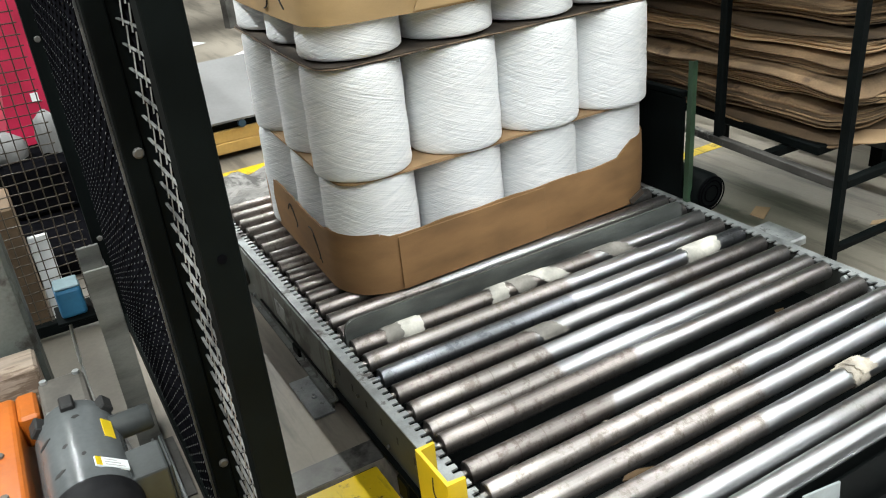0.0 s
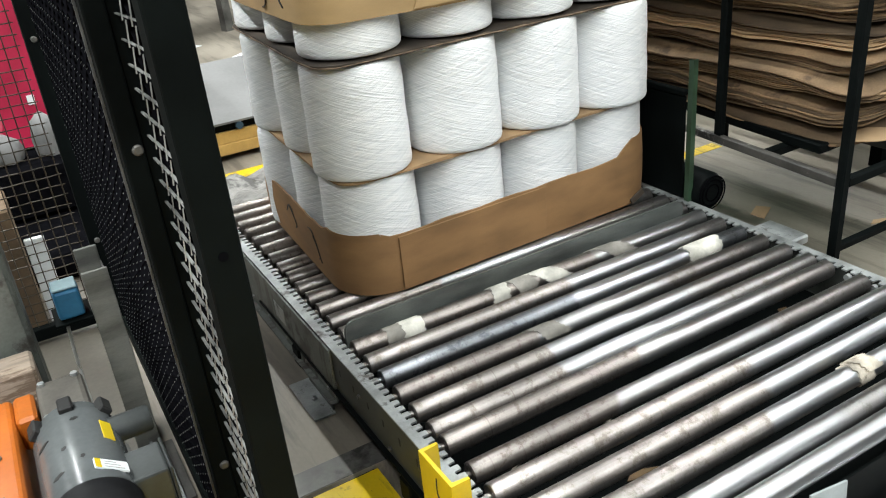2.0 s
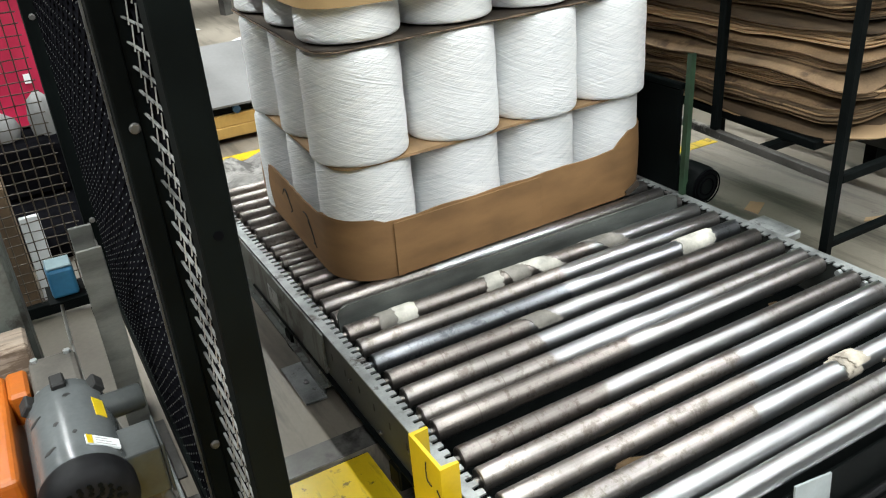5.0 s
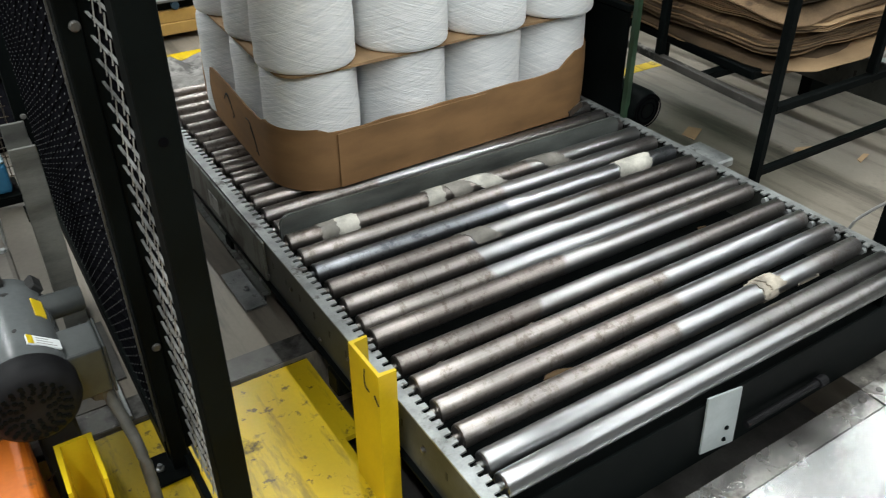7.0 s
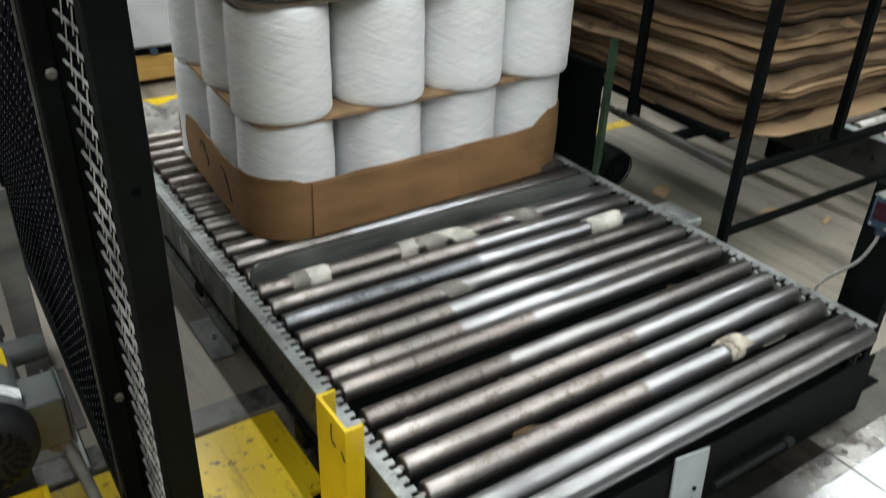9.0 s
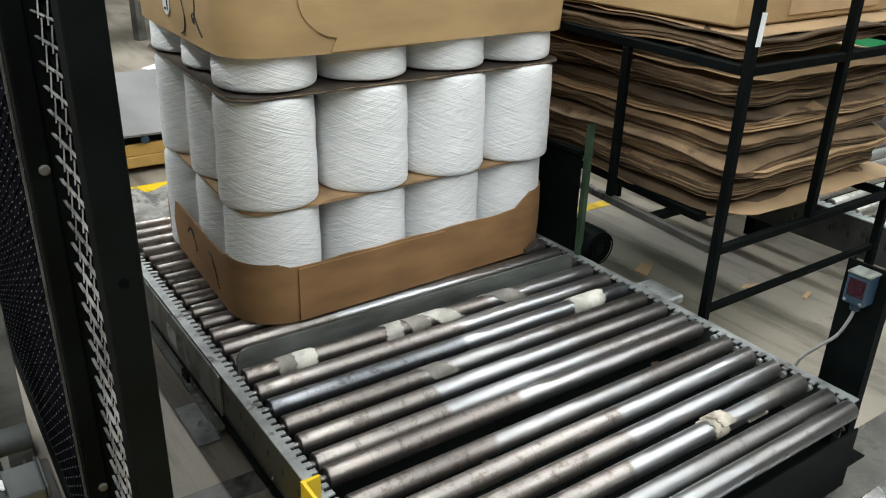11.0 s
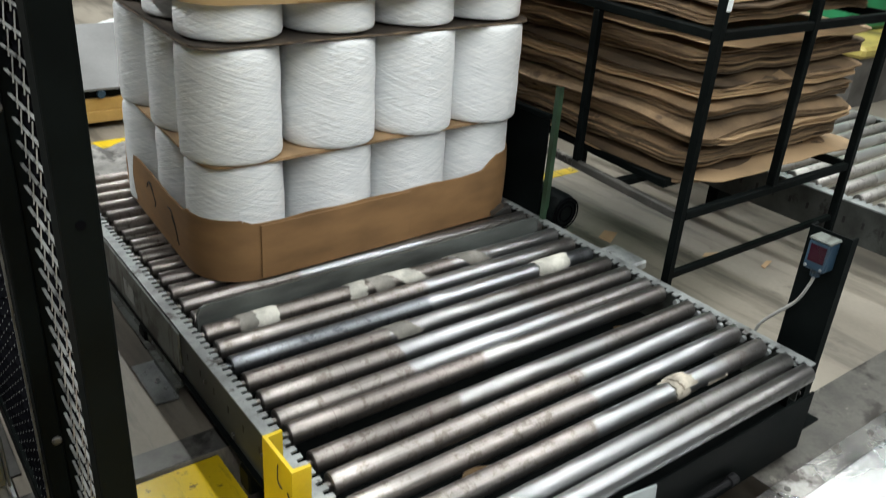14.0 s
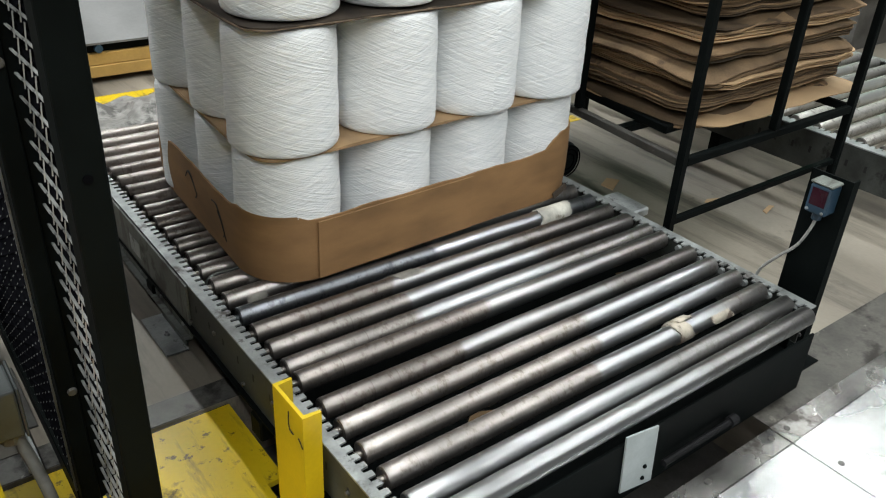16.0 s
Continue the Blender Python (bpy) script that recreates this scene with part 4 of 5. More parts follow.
def safety_fence():
    t = thing("safety_fence", Matrix(), "black steel machine guard fence with expanded metal mesh", "fence")
    tall = 1.9
    posts = ((FX + 0.003, -0.585, FX + 0.056, -0.535), (FX - 0.034, -0.350, FX - 0.001, -0.312), (FX - 0.06, 0.90, FX - 0.005, 0.955))
    for k, (x0, y0, x1, y1) in enumerate(posts):
        p = part("post", box(x0, y0, 0.004, x1, y1, tall, 0.004, seg=2), BLACK, t)
        if k == 0:
            part("bolt_hole", revolve([(0.007, 0), (0.007, 0.0012)], 14, Matrix.Translation((x0 + 0.026, y0 - 0.0014, 0.835)) @ Y_AXIS), MESH_PAINT, p)
        part("foot_plate", box(x0 - 0.05, y0 - 0.025, 0.004, x1 + 0.01, y1 + 0.025, 0.011, 0.001), BLACK, p)
        part("bolt", revolve([(0.009, 0), (0.009, 0.005), (0.005, 0.006), (0.005, 0.014)], 6, Matrix.Translation((x0 - 0.025, (y0 + y1) / 2, 0.011))), GALV, p)
        for z in (0.331, 0.935, 1.5) if k else ():
            part("bolt", revolve([(0.0085, 0), (0.0085, 0.003), (0.006, 0.005)], 14, Matrix.Translation((x0 + 0.023, y0, z)) @ Y_AXIS.inverted()), DULL_STEEL, p)
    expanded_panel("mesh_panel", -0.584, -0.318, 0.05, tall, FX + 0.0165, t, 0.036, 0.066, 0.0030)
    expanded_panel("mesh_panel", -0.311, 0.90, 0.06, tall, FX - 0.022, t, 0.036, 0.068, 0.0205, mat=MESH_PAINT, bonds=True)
    part("bottom_rail", box(FX - 0.012, -0.584, 0.004, FX + 0.002, -0.351, 0.045, 0.002), BLACK, t)
    part("frame_flange", box(FX, -0.338, 0.046, FX + 0.030, -0.316, tall, 0.001), BLACK, t)
    part("bottom_rail", box(FX - 0.036, -0.311, 0.005, FX - 0.006, 0.899, 0.06, 0.002), BLACK, t)
    part("edge_strip", box(FX - 0.038, -0.311, 0.061, FX - 0.034, -0.307, tall, 0.0005), BOND, t, "paler edge strip of the panel frame")
    for k in range(2):
        part("track_rail", box(FX - 0.075 - 0.022 * k, -0.15, 0.0055, FX - 0.067 - 0.022 * k, 0.85, 0.018, 0.001), GALV, t)
    # woven wire panel across the lane
    w = part("woven_frame", box(-1.75, 0.985, 0.02, FX - 0.07, 1.015, 0.06, 0.002), BLACK, t)
    bm = bmesh.new()
    for k in range(42):
        x = FX - 0.08 - 0.032 * k
        tube_along([(x, 1.0 + 0.003 * (-1) ** i, 0.06 + 0.05 * i) for i in range(38)], 0.0019, 5, bm)
    for i in range(57):
        z = 0.078 + 0.032 * i
        tube_along([(FX - 0.07 - 0.05 * k, 1.0 + 0.003 * (-1) ** (k + i), z) for k in range(28)], 0.0019, 5, bm)
    tagged(part("woven_wire", bm, WIRE, t, "black woven square wire mesh"), kind="stuff")
    return t


safety_fence()

# ---- drive motor and left lane ----


def gear_motor():
    t = thing("gear_motor", pose(-0.618, -0.51, 0.416), "grey enamelled electric gear motor with fan cover and junction box", "motor")
    r = 0.071
    ax = Y_AXIS
    body = part("body", revolve([(r - 0.01, 0.03), (r, 0.04), (r, 0.27), (r - 0.006, 0.275), (r - 0.006, 0.30), (r - 0.02, 0.31)], 40, ax), MOTOR_GREY, t, smooth=40)
    part("fan_cover", revolve([(0.03, -0.002), (r - 0.018, 0.0), (r - 0.003, 0.010), (r + 0.002, 0.022), (r + 0.002, 0.05)], 40, ax), FAN_BLACK, t, "black perforated fan cover", smooth=40)
    fan = t.children[-1]
    for ring, n in ((0.020, 8), (0.028, 12), (0.036, 15), (0.044, 18), (0.0515, 21)):
        for k in range(n):
            a = 2 * math.pi * k / n + ring * 40
            part("vent_hole", revolve([(0.0042, 0), (0.0042, 0.0015)], 6, Matrix.Translation((ring * math.cos(a), -0.0035, ring * math.sin(a))) @ ax), BLACK, fan)
    part("name_plate", box(-0.027, 0.075, 0.0685, 0.027, 0.100, 0.0718, m=Matrix.Rotation(radians(36), 4, "Y")), WHITE, t, "white name plate with unreadable print")
    part("plate_end", box(-0.0265, 0.0755, 0.0718, -0.017, 0.0995, 0.0722, m=Matrix.Rotation(radians(36), 4, "Y")), YELLOW, t, "yellow end of the name plate")
    for k in range(3):
        part("print_bar", box(-0.012, 0.079 + 0.007 * k, 0.0718, 0.020 - 0.006 * k, 0.081 + 0.007 * k, 0.0721, m=Matrix.Rotation(radians(36), 4, "Y")), CABLE, t)
    part("warning_label", box(-0.010, 0.17, 0.0695, 0.010, 0.225, 0.0718, m=Matrix.Rotation(radians(46), 4, "Y")), YELLOW, t, "small yellow warning label")
    jb = part("junction_box", box(0.060, 0.060, -0.065, 0.120, 0.145, 0.030, 0.005, seg=2), BOX_GREY, t, "square grey junction box")
    part("box_lid", box(0.1202, 0.057, -0.068, 0.125, 0.148, 0.033, 0.002), BOX_GREY, jb)
    part("capacitor", revolve([(0.021, 0), (0.024, 0.003), (0.024, 0.07), (0.021, 0.075)], 20, Matrix.Translation((0.05, 0.235, 0.02)) @ X_AXIS), BOX_GREY, t, "short dark cylinder", smooth=40)
    gb = part("gear_case", box(-0.045, 0.308, -0.09, 0.04, 0.46, 0.035, 0.010, seg=2), GEAR_IRON, t, "dull cast gear case")
    for x, y in ((-0.033, 0.322), (0.027, 0.322), (-0.033, 0.445), (0.027, 0.445)):
        part("bolt", revolve([(0.007, 0), (0.007, 0.006)], 6, Matrix.Translation((x, y, 0.035))), GALV, gb)
    part("mount", box(-0.02, 0.16, -0.416, 0.05, 0.42, -0.068, 0.006), RUBBER, t, "dark steel motor stand")
    part("conduit", tube_along(spline([(0.10, 0.09, -0.055), (0.112, 0.075, -0.10), (0.128, 0.03, -0.18), (0.13, -0.01, -0.27), (0.125, -0.03, -0.35), (0.12, -0.02, -0.413)]), 0.0105, 12), CONDUIT, t, "grey flexible conduit", smooth=60)
    for a in (0.6, 1.5, 2.4):
        part("clamp_lug", box(-0.012, 0.262, r - 0.008, 0.012, 0.300, r + 0.010, 0.003, m=Matrix.Rotation(a - 1.5, 4, "Y")), RUBBER, t)
    for k, (y, a) in enumerate(((0.10, -0.5), (0.16, -0.25), (0.21, -0.75), (0.12, 0.1), (0.235, 0.12))):
        w = (0.011, 0.005, 0.014, 0.004, 0.007)[k]
        part("paint_chip", prism([(-w, y), (-0.2 * w, y - 0.004), (w, y + 0.002), (0.5 * w, y + 0.007), (-0.6 * w, y + 0.006)], r - 0.002, r + 0.0003, Matrix.Rotation(a, 4, "Y")), RUBBER, t)
    part("conduit_nut", revolve([(0.02, 0), (0.02, 0.02)], 8, Matrix.Translation((0.10, 0.09, -0.086))), DULL_STEEL, t)
    return t


gear_motor()


def chain_cover():
    t = thing("chain_cover", Matrix(), "orange painted sheet steel chain cover with a bolted seam", "machine cover")
    part("upper_panel", box(-0.86, -0.40, 0.0, -0.705, -0.06, 0.445, 0.012, seg=3), ORANGE, t)
    part("lower_panel", box(-0.86, -1.1, 0.0, -0.648, -0.402, 0.30, 0.012, seg=3), ORANGE, t)
    part("tab", box(-0.7045, -0.16, 0.38, -0.668, -0.07, 0.449, 0.006), ORANGE, t)
    for y in (-0.37, -0.25, -0.1):
        part("bolt", revolve([(0.007, 0), (0.007, 0.005)], 6, Matrix.Translation((-0.74, y, 0.445))), DULL_STEEL, t)
    return t


chain_cover()


def eye_bracket():
    t = thing("sensor_bracket", Matrix(), "bare grey steel bracket post holding a blue photo eye", "sensor bracket")
    part("tall_bar", box(-0.515, 0.36, 0.0, -0.463, 0.368, 0.530, 0.002), BAR_STEEL, t)
    part("short_bar", box(-0.517, 0.255, 0.0, -0.460, 0.262, 0.512, 0.002), BAR_STEEL, t)
    part("web", box(-0.467, 0.2625, 0.0, -0.462, 0.3595, 0.49, 0.001), DULL_STEEL, t)
    part("shelf", box(-0.60, 0.25, 0.400, -0.5175, 0.35, 0.407, 0.001), BLACK, t)
    s = part("photo_eye", box(-0.588, 0.262, 0.409, -0.530, 0.325, 0.481, 0.008, seg=2), BLUE, t, "blue photo eye housing")
    part("cap", box(-0.586, 0.264, 0.4815, -0.532, 0.323, 0.487, 0.002), PALE_BLUE, s)
    part("cable", tube_along(spline([(-0.575, 0.30, 0.400), (-0.582, 0.29, 0.28), (-0.58, 0.22, 0.19), (-0.55, 0.16, 0.14), (-0.53, 0.12, 0.05), (-0.53, 0.1, 0.006)]), 0.004, 8), CABLE, t)
    part("base_plate", box(-0.54, 0.0, 0.0, -0.435, 0.25, 0.006, 0.001), DULL_STEEL, t)
    return t


eye_bracket()
solid("timber_block", box(-0.80, 0.01, 0.0, -0.655, 0.10, 0.452, 0.006), WOOD, Matrix(), "pale stained timber block", "timber")
solid("machine_column", box(-0.95, 0.12, 0.0, -0.645, 0.26, 0.80, 0.01), GUARD_GREY, Matrix(), "grey green machine column", "machine frame")
solid("bent_paper", box(-0.56, 0.06, 0.0065, -0.51, 0.12, 0.09, 0.001, m=Matrix.Rotation(radians(0), 4, "X")), WHITE, Matrix(), "folded white paper leaning on the floor", "paper")

# things behind the woven wire


def red_machine():
    t = thing("red_machine", Matrix(), "crimson painted machine cabinet behind the wire mesh", "machine")
    up = Matrix(((1, 0, 0, 0), (0, 0, 1, 0), (0, 1, 0, 0), (0, 0, 0, 1)))
    part("cabinet", prism([(-0.62, 0.29), (-0.40, 0.29), (-0.385, 0.36), (-0.30, 0.84), (-0.20, 1.5), (-0.40, 1.5), (-0.53, 0.73), (-0.58, 0.4)], 2.3, 2.9, up), RED, t, "leaning crimson machine panel")
    part("housing", box(-1.6, 2.32, 0.06, -0.30, 3.0, 0.285, 0.02), BLACK, t, "black machine housing")
    part("kick_plate", box(-1.5, 2.34, 0.0, -0.34, 2.9, 0.059), BLACK, t)
    part("label", box(-0.455, 2.293, 0.47, -0.425, 2.299, 0.51), WHITE, t)
    return t


red_machine()
solid("cardboard_column", box(-0.82, 1.12, 0.0, -0.635, 1.35, 0.42, 0.006), CARD_BROWN, Matrix(), "upright folded brown cardboard behind the wire mesh", "cardboard")
b = revolve([(0.05, 0.0), (0.13, 0.01), (0.15, 0.08), (0.13, 0.15), (0.06, 0.2), (0.02, 0.21)], 20)
for v in b.verts:
    v.co += 0.02 * noise.noise_vector(v.co * 14)
solid("white_bag", b, WHITE_SHEET, pose(-0.61, 2.0, 0.324) @ Matrix.Diagonal((0.55, 0.5, 0.55, 1)), "crumpled white bag on the black machine head", "bag", smooth=60)
b = revolve([(0.03, 0.0), (0.1, 0.01), (0.12, 0.1), (0.1, 0.2), (0.04, 0.24)], 20)
for v in b.verts:
    v.co += 0.03 * noise.noise_vector(v.co * 11 + Vector((3, 1, 2)))
solid("machine_head", box(-0.66, 1.88, 0.1005, -0.34, 2.13, 0.325, 0.02), MESH_PAINT, Matrix(), "black machine head on the low black machine", "machine")
solid("white_bag", b, WHITE_SHEET, pose(-0.44, 2.0, 0.322) @ Matrix.Diagonal((0.45, 0.5, 0.7, 1)), "crumpled white plastic bag on the black machine head", "bag", smooth=60)
solid("dark_machine", box(-1.5, 1.42, 0.0, -0.36, 2.14, 0.10, 0.03), MESH_PAINT, Matrix(), "low black machine beside the aisle", "machine")

# ---- behind the load ----


def sheet_cart():
    t = thing("sheet_cart", Matrix(), "low cart with a grey sheet cover over tan boards", "cart")
    part("board", box(0.10, 2.30, 0.03, 0.95, 2.95, 0.086, 0.004), TAN, t, "tan board")
    part("board", box(0.105, 2.305, 0.0865, 0.945, 2.95, 0.145, 0.004), TAN, t, "tan board")
    bm = prism([(2.28, 0.19), (2.28, 0.200), (2.95, 0.36), (2.95, 0.35)], 0.05, 1.0, Matrix(((0, 0, 1, 0), (1, 0, 0, 0), (0, 1, 0, 0), (0, 0, 0, 1))))
    part("cover", bm, WHITE_SHEET, t, "grey white slanting sheet cover")
    part("frame", box(0.10, 2.32, 0.146, 0.95, 2.36, 0.189, 0.004), BLACK, t)
    part("knob", revolve([(0.019, 0), (0.019, 0.02)], 16, Matrix.Translation((0.42, 2.30, 0.17)) @ Y_AXIS.inverted()), BLUE_DARK, t, "blue knob")
    part("rear_leg", box(0.10, 2.90, 0.1455, 0.95, 2.94, 0.345), BLACK, t)
    part("base", box(0.12, 2.4, 0.0, 0.9, 2.9, 0.0295), BLACK, t)
    return t


sheet_cart()
solid("floor_line", box(-0.6, 2.02, 0.0, 3.2, 2.12, 0.002), YELLOW_FLOOR, Matrix(), "yellow painted floor line", "floor line", kind="structure")
solid("floor_line", box(1.84, 0.790, 0.0, 2.12, 0.850, 0.002), YELLOW_FLOOR, Matrix(), "yellow painted floor line beyond the rack", "floor line", kind="structure")
bm = bmesh.new()
bmesh.ops.create_grid(bm, x_segments=16, y_segments=16, size=0.5)
for v in bm.verts:
    x, y = v.co.x, v.co.y
    v.co = Vector((x * 0.46 + 0.04 * math.sin(7 * y), y * 0.52, 0.045 + 0.045 * noise.noise(Vector((x * 3.1, y * 3.1, 2))) + 0.02 * noise.noise(Vector((x * 9, y * 9, 5)))))
bmesh.ops.solidify(bm, geom=bm.faces[:], thickness=0.002)
solid("paper_scrap", bm, SCRAP, pose(0.28, 1.66, 0.004, 0, 0, 14), "crumpled grey wrapping sheet on the floor behind the conveyor", "paper")
solid("metal_sheet", box(0.0, 1.16, 0.0, 0.5, 1.38, 0.10, 0.003), DULL_STEEL, Matrix(), "dull metal sheet behind the conveyor end", "metal sheet")


def back_conveyor():
    t = thing("background_conveyor", pose(0.0, 5.2, 0, 0, 0, 20), "dark slanting belt conveyor far behind the load", "conveyor")
    part("bed", box(-3, 0, 0.55, 3.5, 0.7, 0.75, 0.02), DULL_STEEL, t)
    part("belt", box(-3, 0.06, 0.752, 3.5, 0.64, 0.765), RUBBER, t)
    for x in (-2.5, -0.5, 1.5, 3.2):
        part("leg", box(x, 0.1, 0.0, x + 0.08, 0.18, 0.55), DULL_STEEL, t)
    return t


back_conveyor()

solid("white_board", box(-0.625, 1.14, 0.0, -0.565, 1.16, 0.30, 0.002), WHITE, Matrix(), "white board edge leaning behind the wire mesh", "board")
for k, (x, y, sx, rz) in enumerate(((0.85, 5.4, 0.34, 15), (0.45, 4.4, 0.25, -20), (1.2, 4.7, 0.3, 40), (0.2, 3.6, 0.2, 10))):
    bm = prism([(-sx / 2, -sx / 4), (sx / 2, -sx / 5), (sx / 2.4, sx / 4), (-sx / 2.6, sx / 4.4)], 0, 0.003)
    solid("paper_scrap", bm, WHITE, pose(x, y, 0.0005, 0, 0, rz), "torn white paper on the aisle floor", "paper", "aisle papers")

# ---- right side guard ----


def side_guard():
    t = thing("side_guard", Matrix(), "black side guard panel on a dark green upright", "guard panel")
    part("upright", prism([(1.192, 0.086), (1.210, 0.086), (1.210, 0.090), (1.196, 0.090), (1.196, 0.104), (1.192, 0.104)], 0.237, 0.680), GREEN_DARK, t, "chipped dark green angle upright")
    part("panel", box(1.198, 0.12, 0.237, 1.206, 1.15, 0.565, 0.003), BLACK, t)
    part("rail_cap", box(1.192, 0.119, 0.566, 1.212, 1.15, 0.585, 0.003), BLACK, t)
    return t


side_guard()


def side_fan():
    t = thing("side_motor", pose(1.266, 0.06, 0.255), "black round motor end beside the rail", "motor")
    part("cover", revolve([(0.03, 0), (0.055, 0.004), (0.062, 0.02), (0.062, 0.16), (0.05, 0.17)], 28, Y_AXIS), BLACK, t, smooth=40)
    for r in (0.025, 0.04, 0.052):
        part("vent_ring", revolve([(r, -0.0035), (r + 0.004, -0.0035), (r + 0.004, -0.001), (r, -0.001)], 28, Y_AXIS, cap=False), MESH_PAINT, t)
    part("support", box(-0.03, 0.03, -0.255, 0.03, 0.12, -0.05), BLACK, t)
    return t


side_fan()


def sensor_post():
    t = thing("sensor_post", Matrix(), "black steel channel post with a blue photo eye and grey cable", "sensor post")
    m = Matrix()
    part("channel", prism([(1.262, -0.855), (1.292, -0.855), (1.292, -0.850), (1.267, -0.850), (1.267, -0.752), (1.292, -0.752), (1.292, -0.747), (1.262, -0.747)], 0.006, 0.545), BLACK, t)
    part("base_plate", box(1.24, -0.88, 0.0, 1.34, -0.72, 0.006, 0.001), BLACK, t)
    s = part("photo_eye", box(1.212, -0.832, 0.455, 1.2615, -0.777, 0.53, 0.006, seg=2), BLUE_DARK, t, "blue grey photo eye housing")
    part("lens", box(1.2105, -0.826, 0.478, 1.2118, -0.786, 0.522), LENS, s, "dark red lens")
    part("cap", box(1.211, -0.834, 0.5305, 1.262, -0.775, 0.538, 0.003), GUARD_GREY, s)
    for y in (-0.824, -0.785):
        part("screw", revolve([(0.004, 0), (0.004, 0.002)], 8, Matrix.Translation((1.212, y, 0.464)) @ X_AXIS.inverted()), GALV, s)
    part("collar", revolve([(0.012, 0), (0.012, 0.02)], 12, Matrix.Translation((1.237, -0.803, 0.435))), BLUE_DARK, s)
    part("cable", tube_along(spline([(1.237, -0.803, 0.436), (1.24, -0.795, 0.40), (1.25, -0.77, 0.34), (1.252, -0.725, 0.28), (1.25, -0.69, 0.22), (1.255, -0.68, 0.12), (1.26, -0.68, 0.004)]), 0.0042, 8), CABLE, t, "grey sensor cable", smooth=60)
    return t


sensor_post()

# ---- rack with cardboard ----
RX0, RX1, RY0, RYM, RY1 = 1.273, 2.20, -0.372, 0.09, 0.85
RZ, RS = 0.418, 0.905


def sheet_rack():
    t = thing("sheet_rack", Matrix(), "black steel tube rack holding stacks of cardboard sheets", "rack")
    w = 0.027
    for x, y in ((RX0, RY0), (RX0, RYM), (RX0, RY1), (RX1, RY0), (RX1, RY1), ((RX0 + RX1) / 2 - 0.01, RY0)):
        low = RZ if (x, y) == ((RX0 + RX1) / 2 - 0.01, RY0) or y == RYM else 0.0
        part("post", box(x, y, low, x + w, y + w, RS - 0.0005 if y == RYM else 1.6, 0.003), BLACK, t)
    for z in (RZ - w, RS):
        part("front_rail", box(RX0 + w, RY0 + 0.002, z, RX1, RY0 + w - 0.002, z + w, 0.003), BLACK, t)
        part("back_rail", box(RX0 + w, RY1 + 0.002, z, RX1, RY1 + w - 0.002, z + w, 0.003), BLACK, t)
        for x in (RX0, RX1):
            part("side_rail", box(x + 0.002, RY0 + w, z, x + w - 0.002, RY1, z + w, 0.003), DUSTY if (x, z) == (RX0, RZ - w) else BLACK, t)
        for y in (-0.1, 0.4, 0.7):
            part("slat", box(RX0 + w, y, z + 0.004, RX1, y + 0.03, z + w - 0.002), BLACK, t)
    part("deck", box(RX0 + 0.10, RY0 + 0.16, RZ + 0.001, RX1 - 0.04, RY1 - 0.03, RZ + 0.030, 0.004), BLACK, t, "black deck board under the sheets")
    part("brace", box(RX0 + w, RY0 + 0.008, 0.197, RX1, RY0 + 0.03, 0.217, 0.002), BLACK, t)
    part("label_strip", box(RX0 + 0.006, RY0 - 0.003, 0.985, RX0 + 0.026, RY0 - 0.001, 1.07, m=Matrix.Translation((RX0, 0, 1)) @ Matrix.Rotation(radians(4), 4, "Y") @ Matrix.Translation((-RX0, 0, -1))), WHITE, t, "torn white paper label on the post")
    # the frame has been knocked out of square
    for ob in t.children:
        for v in ob.data.vertices:
            v.co.x += 0.097 * (v.co.y - RY0) * max(0, 1 - (v.co.x - RX0) / 0.95)
    return t


sheet_rack()


def sheet_mesh(seed, sx, sy, droop):
    """A limp pad with rounded corners: wavy, drooping at its rim, with thickness."""
    rnd = random.Random(seed)
    ph = [rnd.uniform(0, 6.28) for _ in range(6)]
    ear = rnd.choice((0, 1, 2, 3))
    rim = dense(round_rect(-sx / 2, -sy / 2, sx / 2, sy / 2, rnd.uniform(0.07, 0.11), 5), 0.09)
    bm = bmesh.new()
    th = 0.0034
    scales = (1.0, 0.965, 0.90, 0.78, 0.5)
    top, bot = [], []
    for layer, store in ((th, top), (0.0, bot)):
        for sc in scales:
            ring = []
            for x, y in rim:
                x, y = x * sc, y * sc
                a = math.atan2(y / sy, x / sx)
                corner = min(1.0, abs(4 * x * y / (sx * sy)))
                lobe = 0.45 + 0.55 * math.sin(2 * a + ph[0]) * math.sin(3 * a + ph[1])
                z = layer - droop * (0.010 + 0.022 * max(0.0, lobe)) * sc ** 7
                z += 0.0035 * sc ** 4 * math.sin(11 * a + ph[2]) + 0.0022 * sc ** 6 * math.sin(23 * a + ph[3])
                z -= 0.016 * droop * corner ** 3 * sc ** 4
                if ear == int((a + math.pi) / (math.pi / 2)) % 4:
                    z += 0.014 * corner ** 4 * sc ** 9
                ring.append(bm.verts.new((x, y, z)))
            store.append(ring)
        store.append([bm.verts.new((0, 0, layer))])
    n = len(rim)
    for store in (top, bot):
        for a, b in zip(store[:-2], store[1:-1]):
            for i in range(n):
                bm.faces.new((a[i], a[(i + 1) % n], b[(i + 1) % n], b[i]))
        for i in range(n):
            bm.faces.new((store[-2][i], store[-2][(i + 1) % n], store[-1][0]))
    for i in range(n):
        bm.faces.new((bot[0][i], bot[0][(i + 1) % n], top[0][(i + 1) % n], top[0][i]))
    return bm


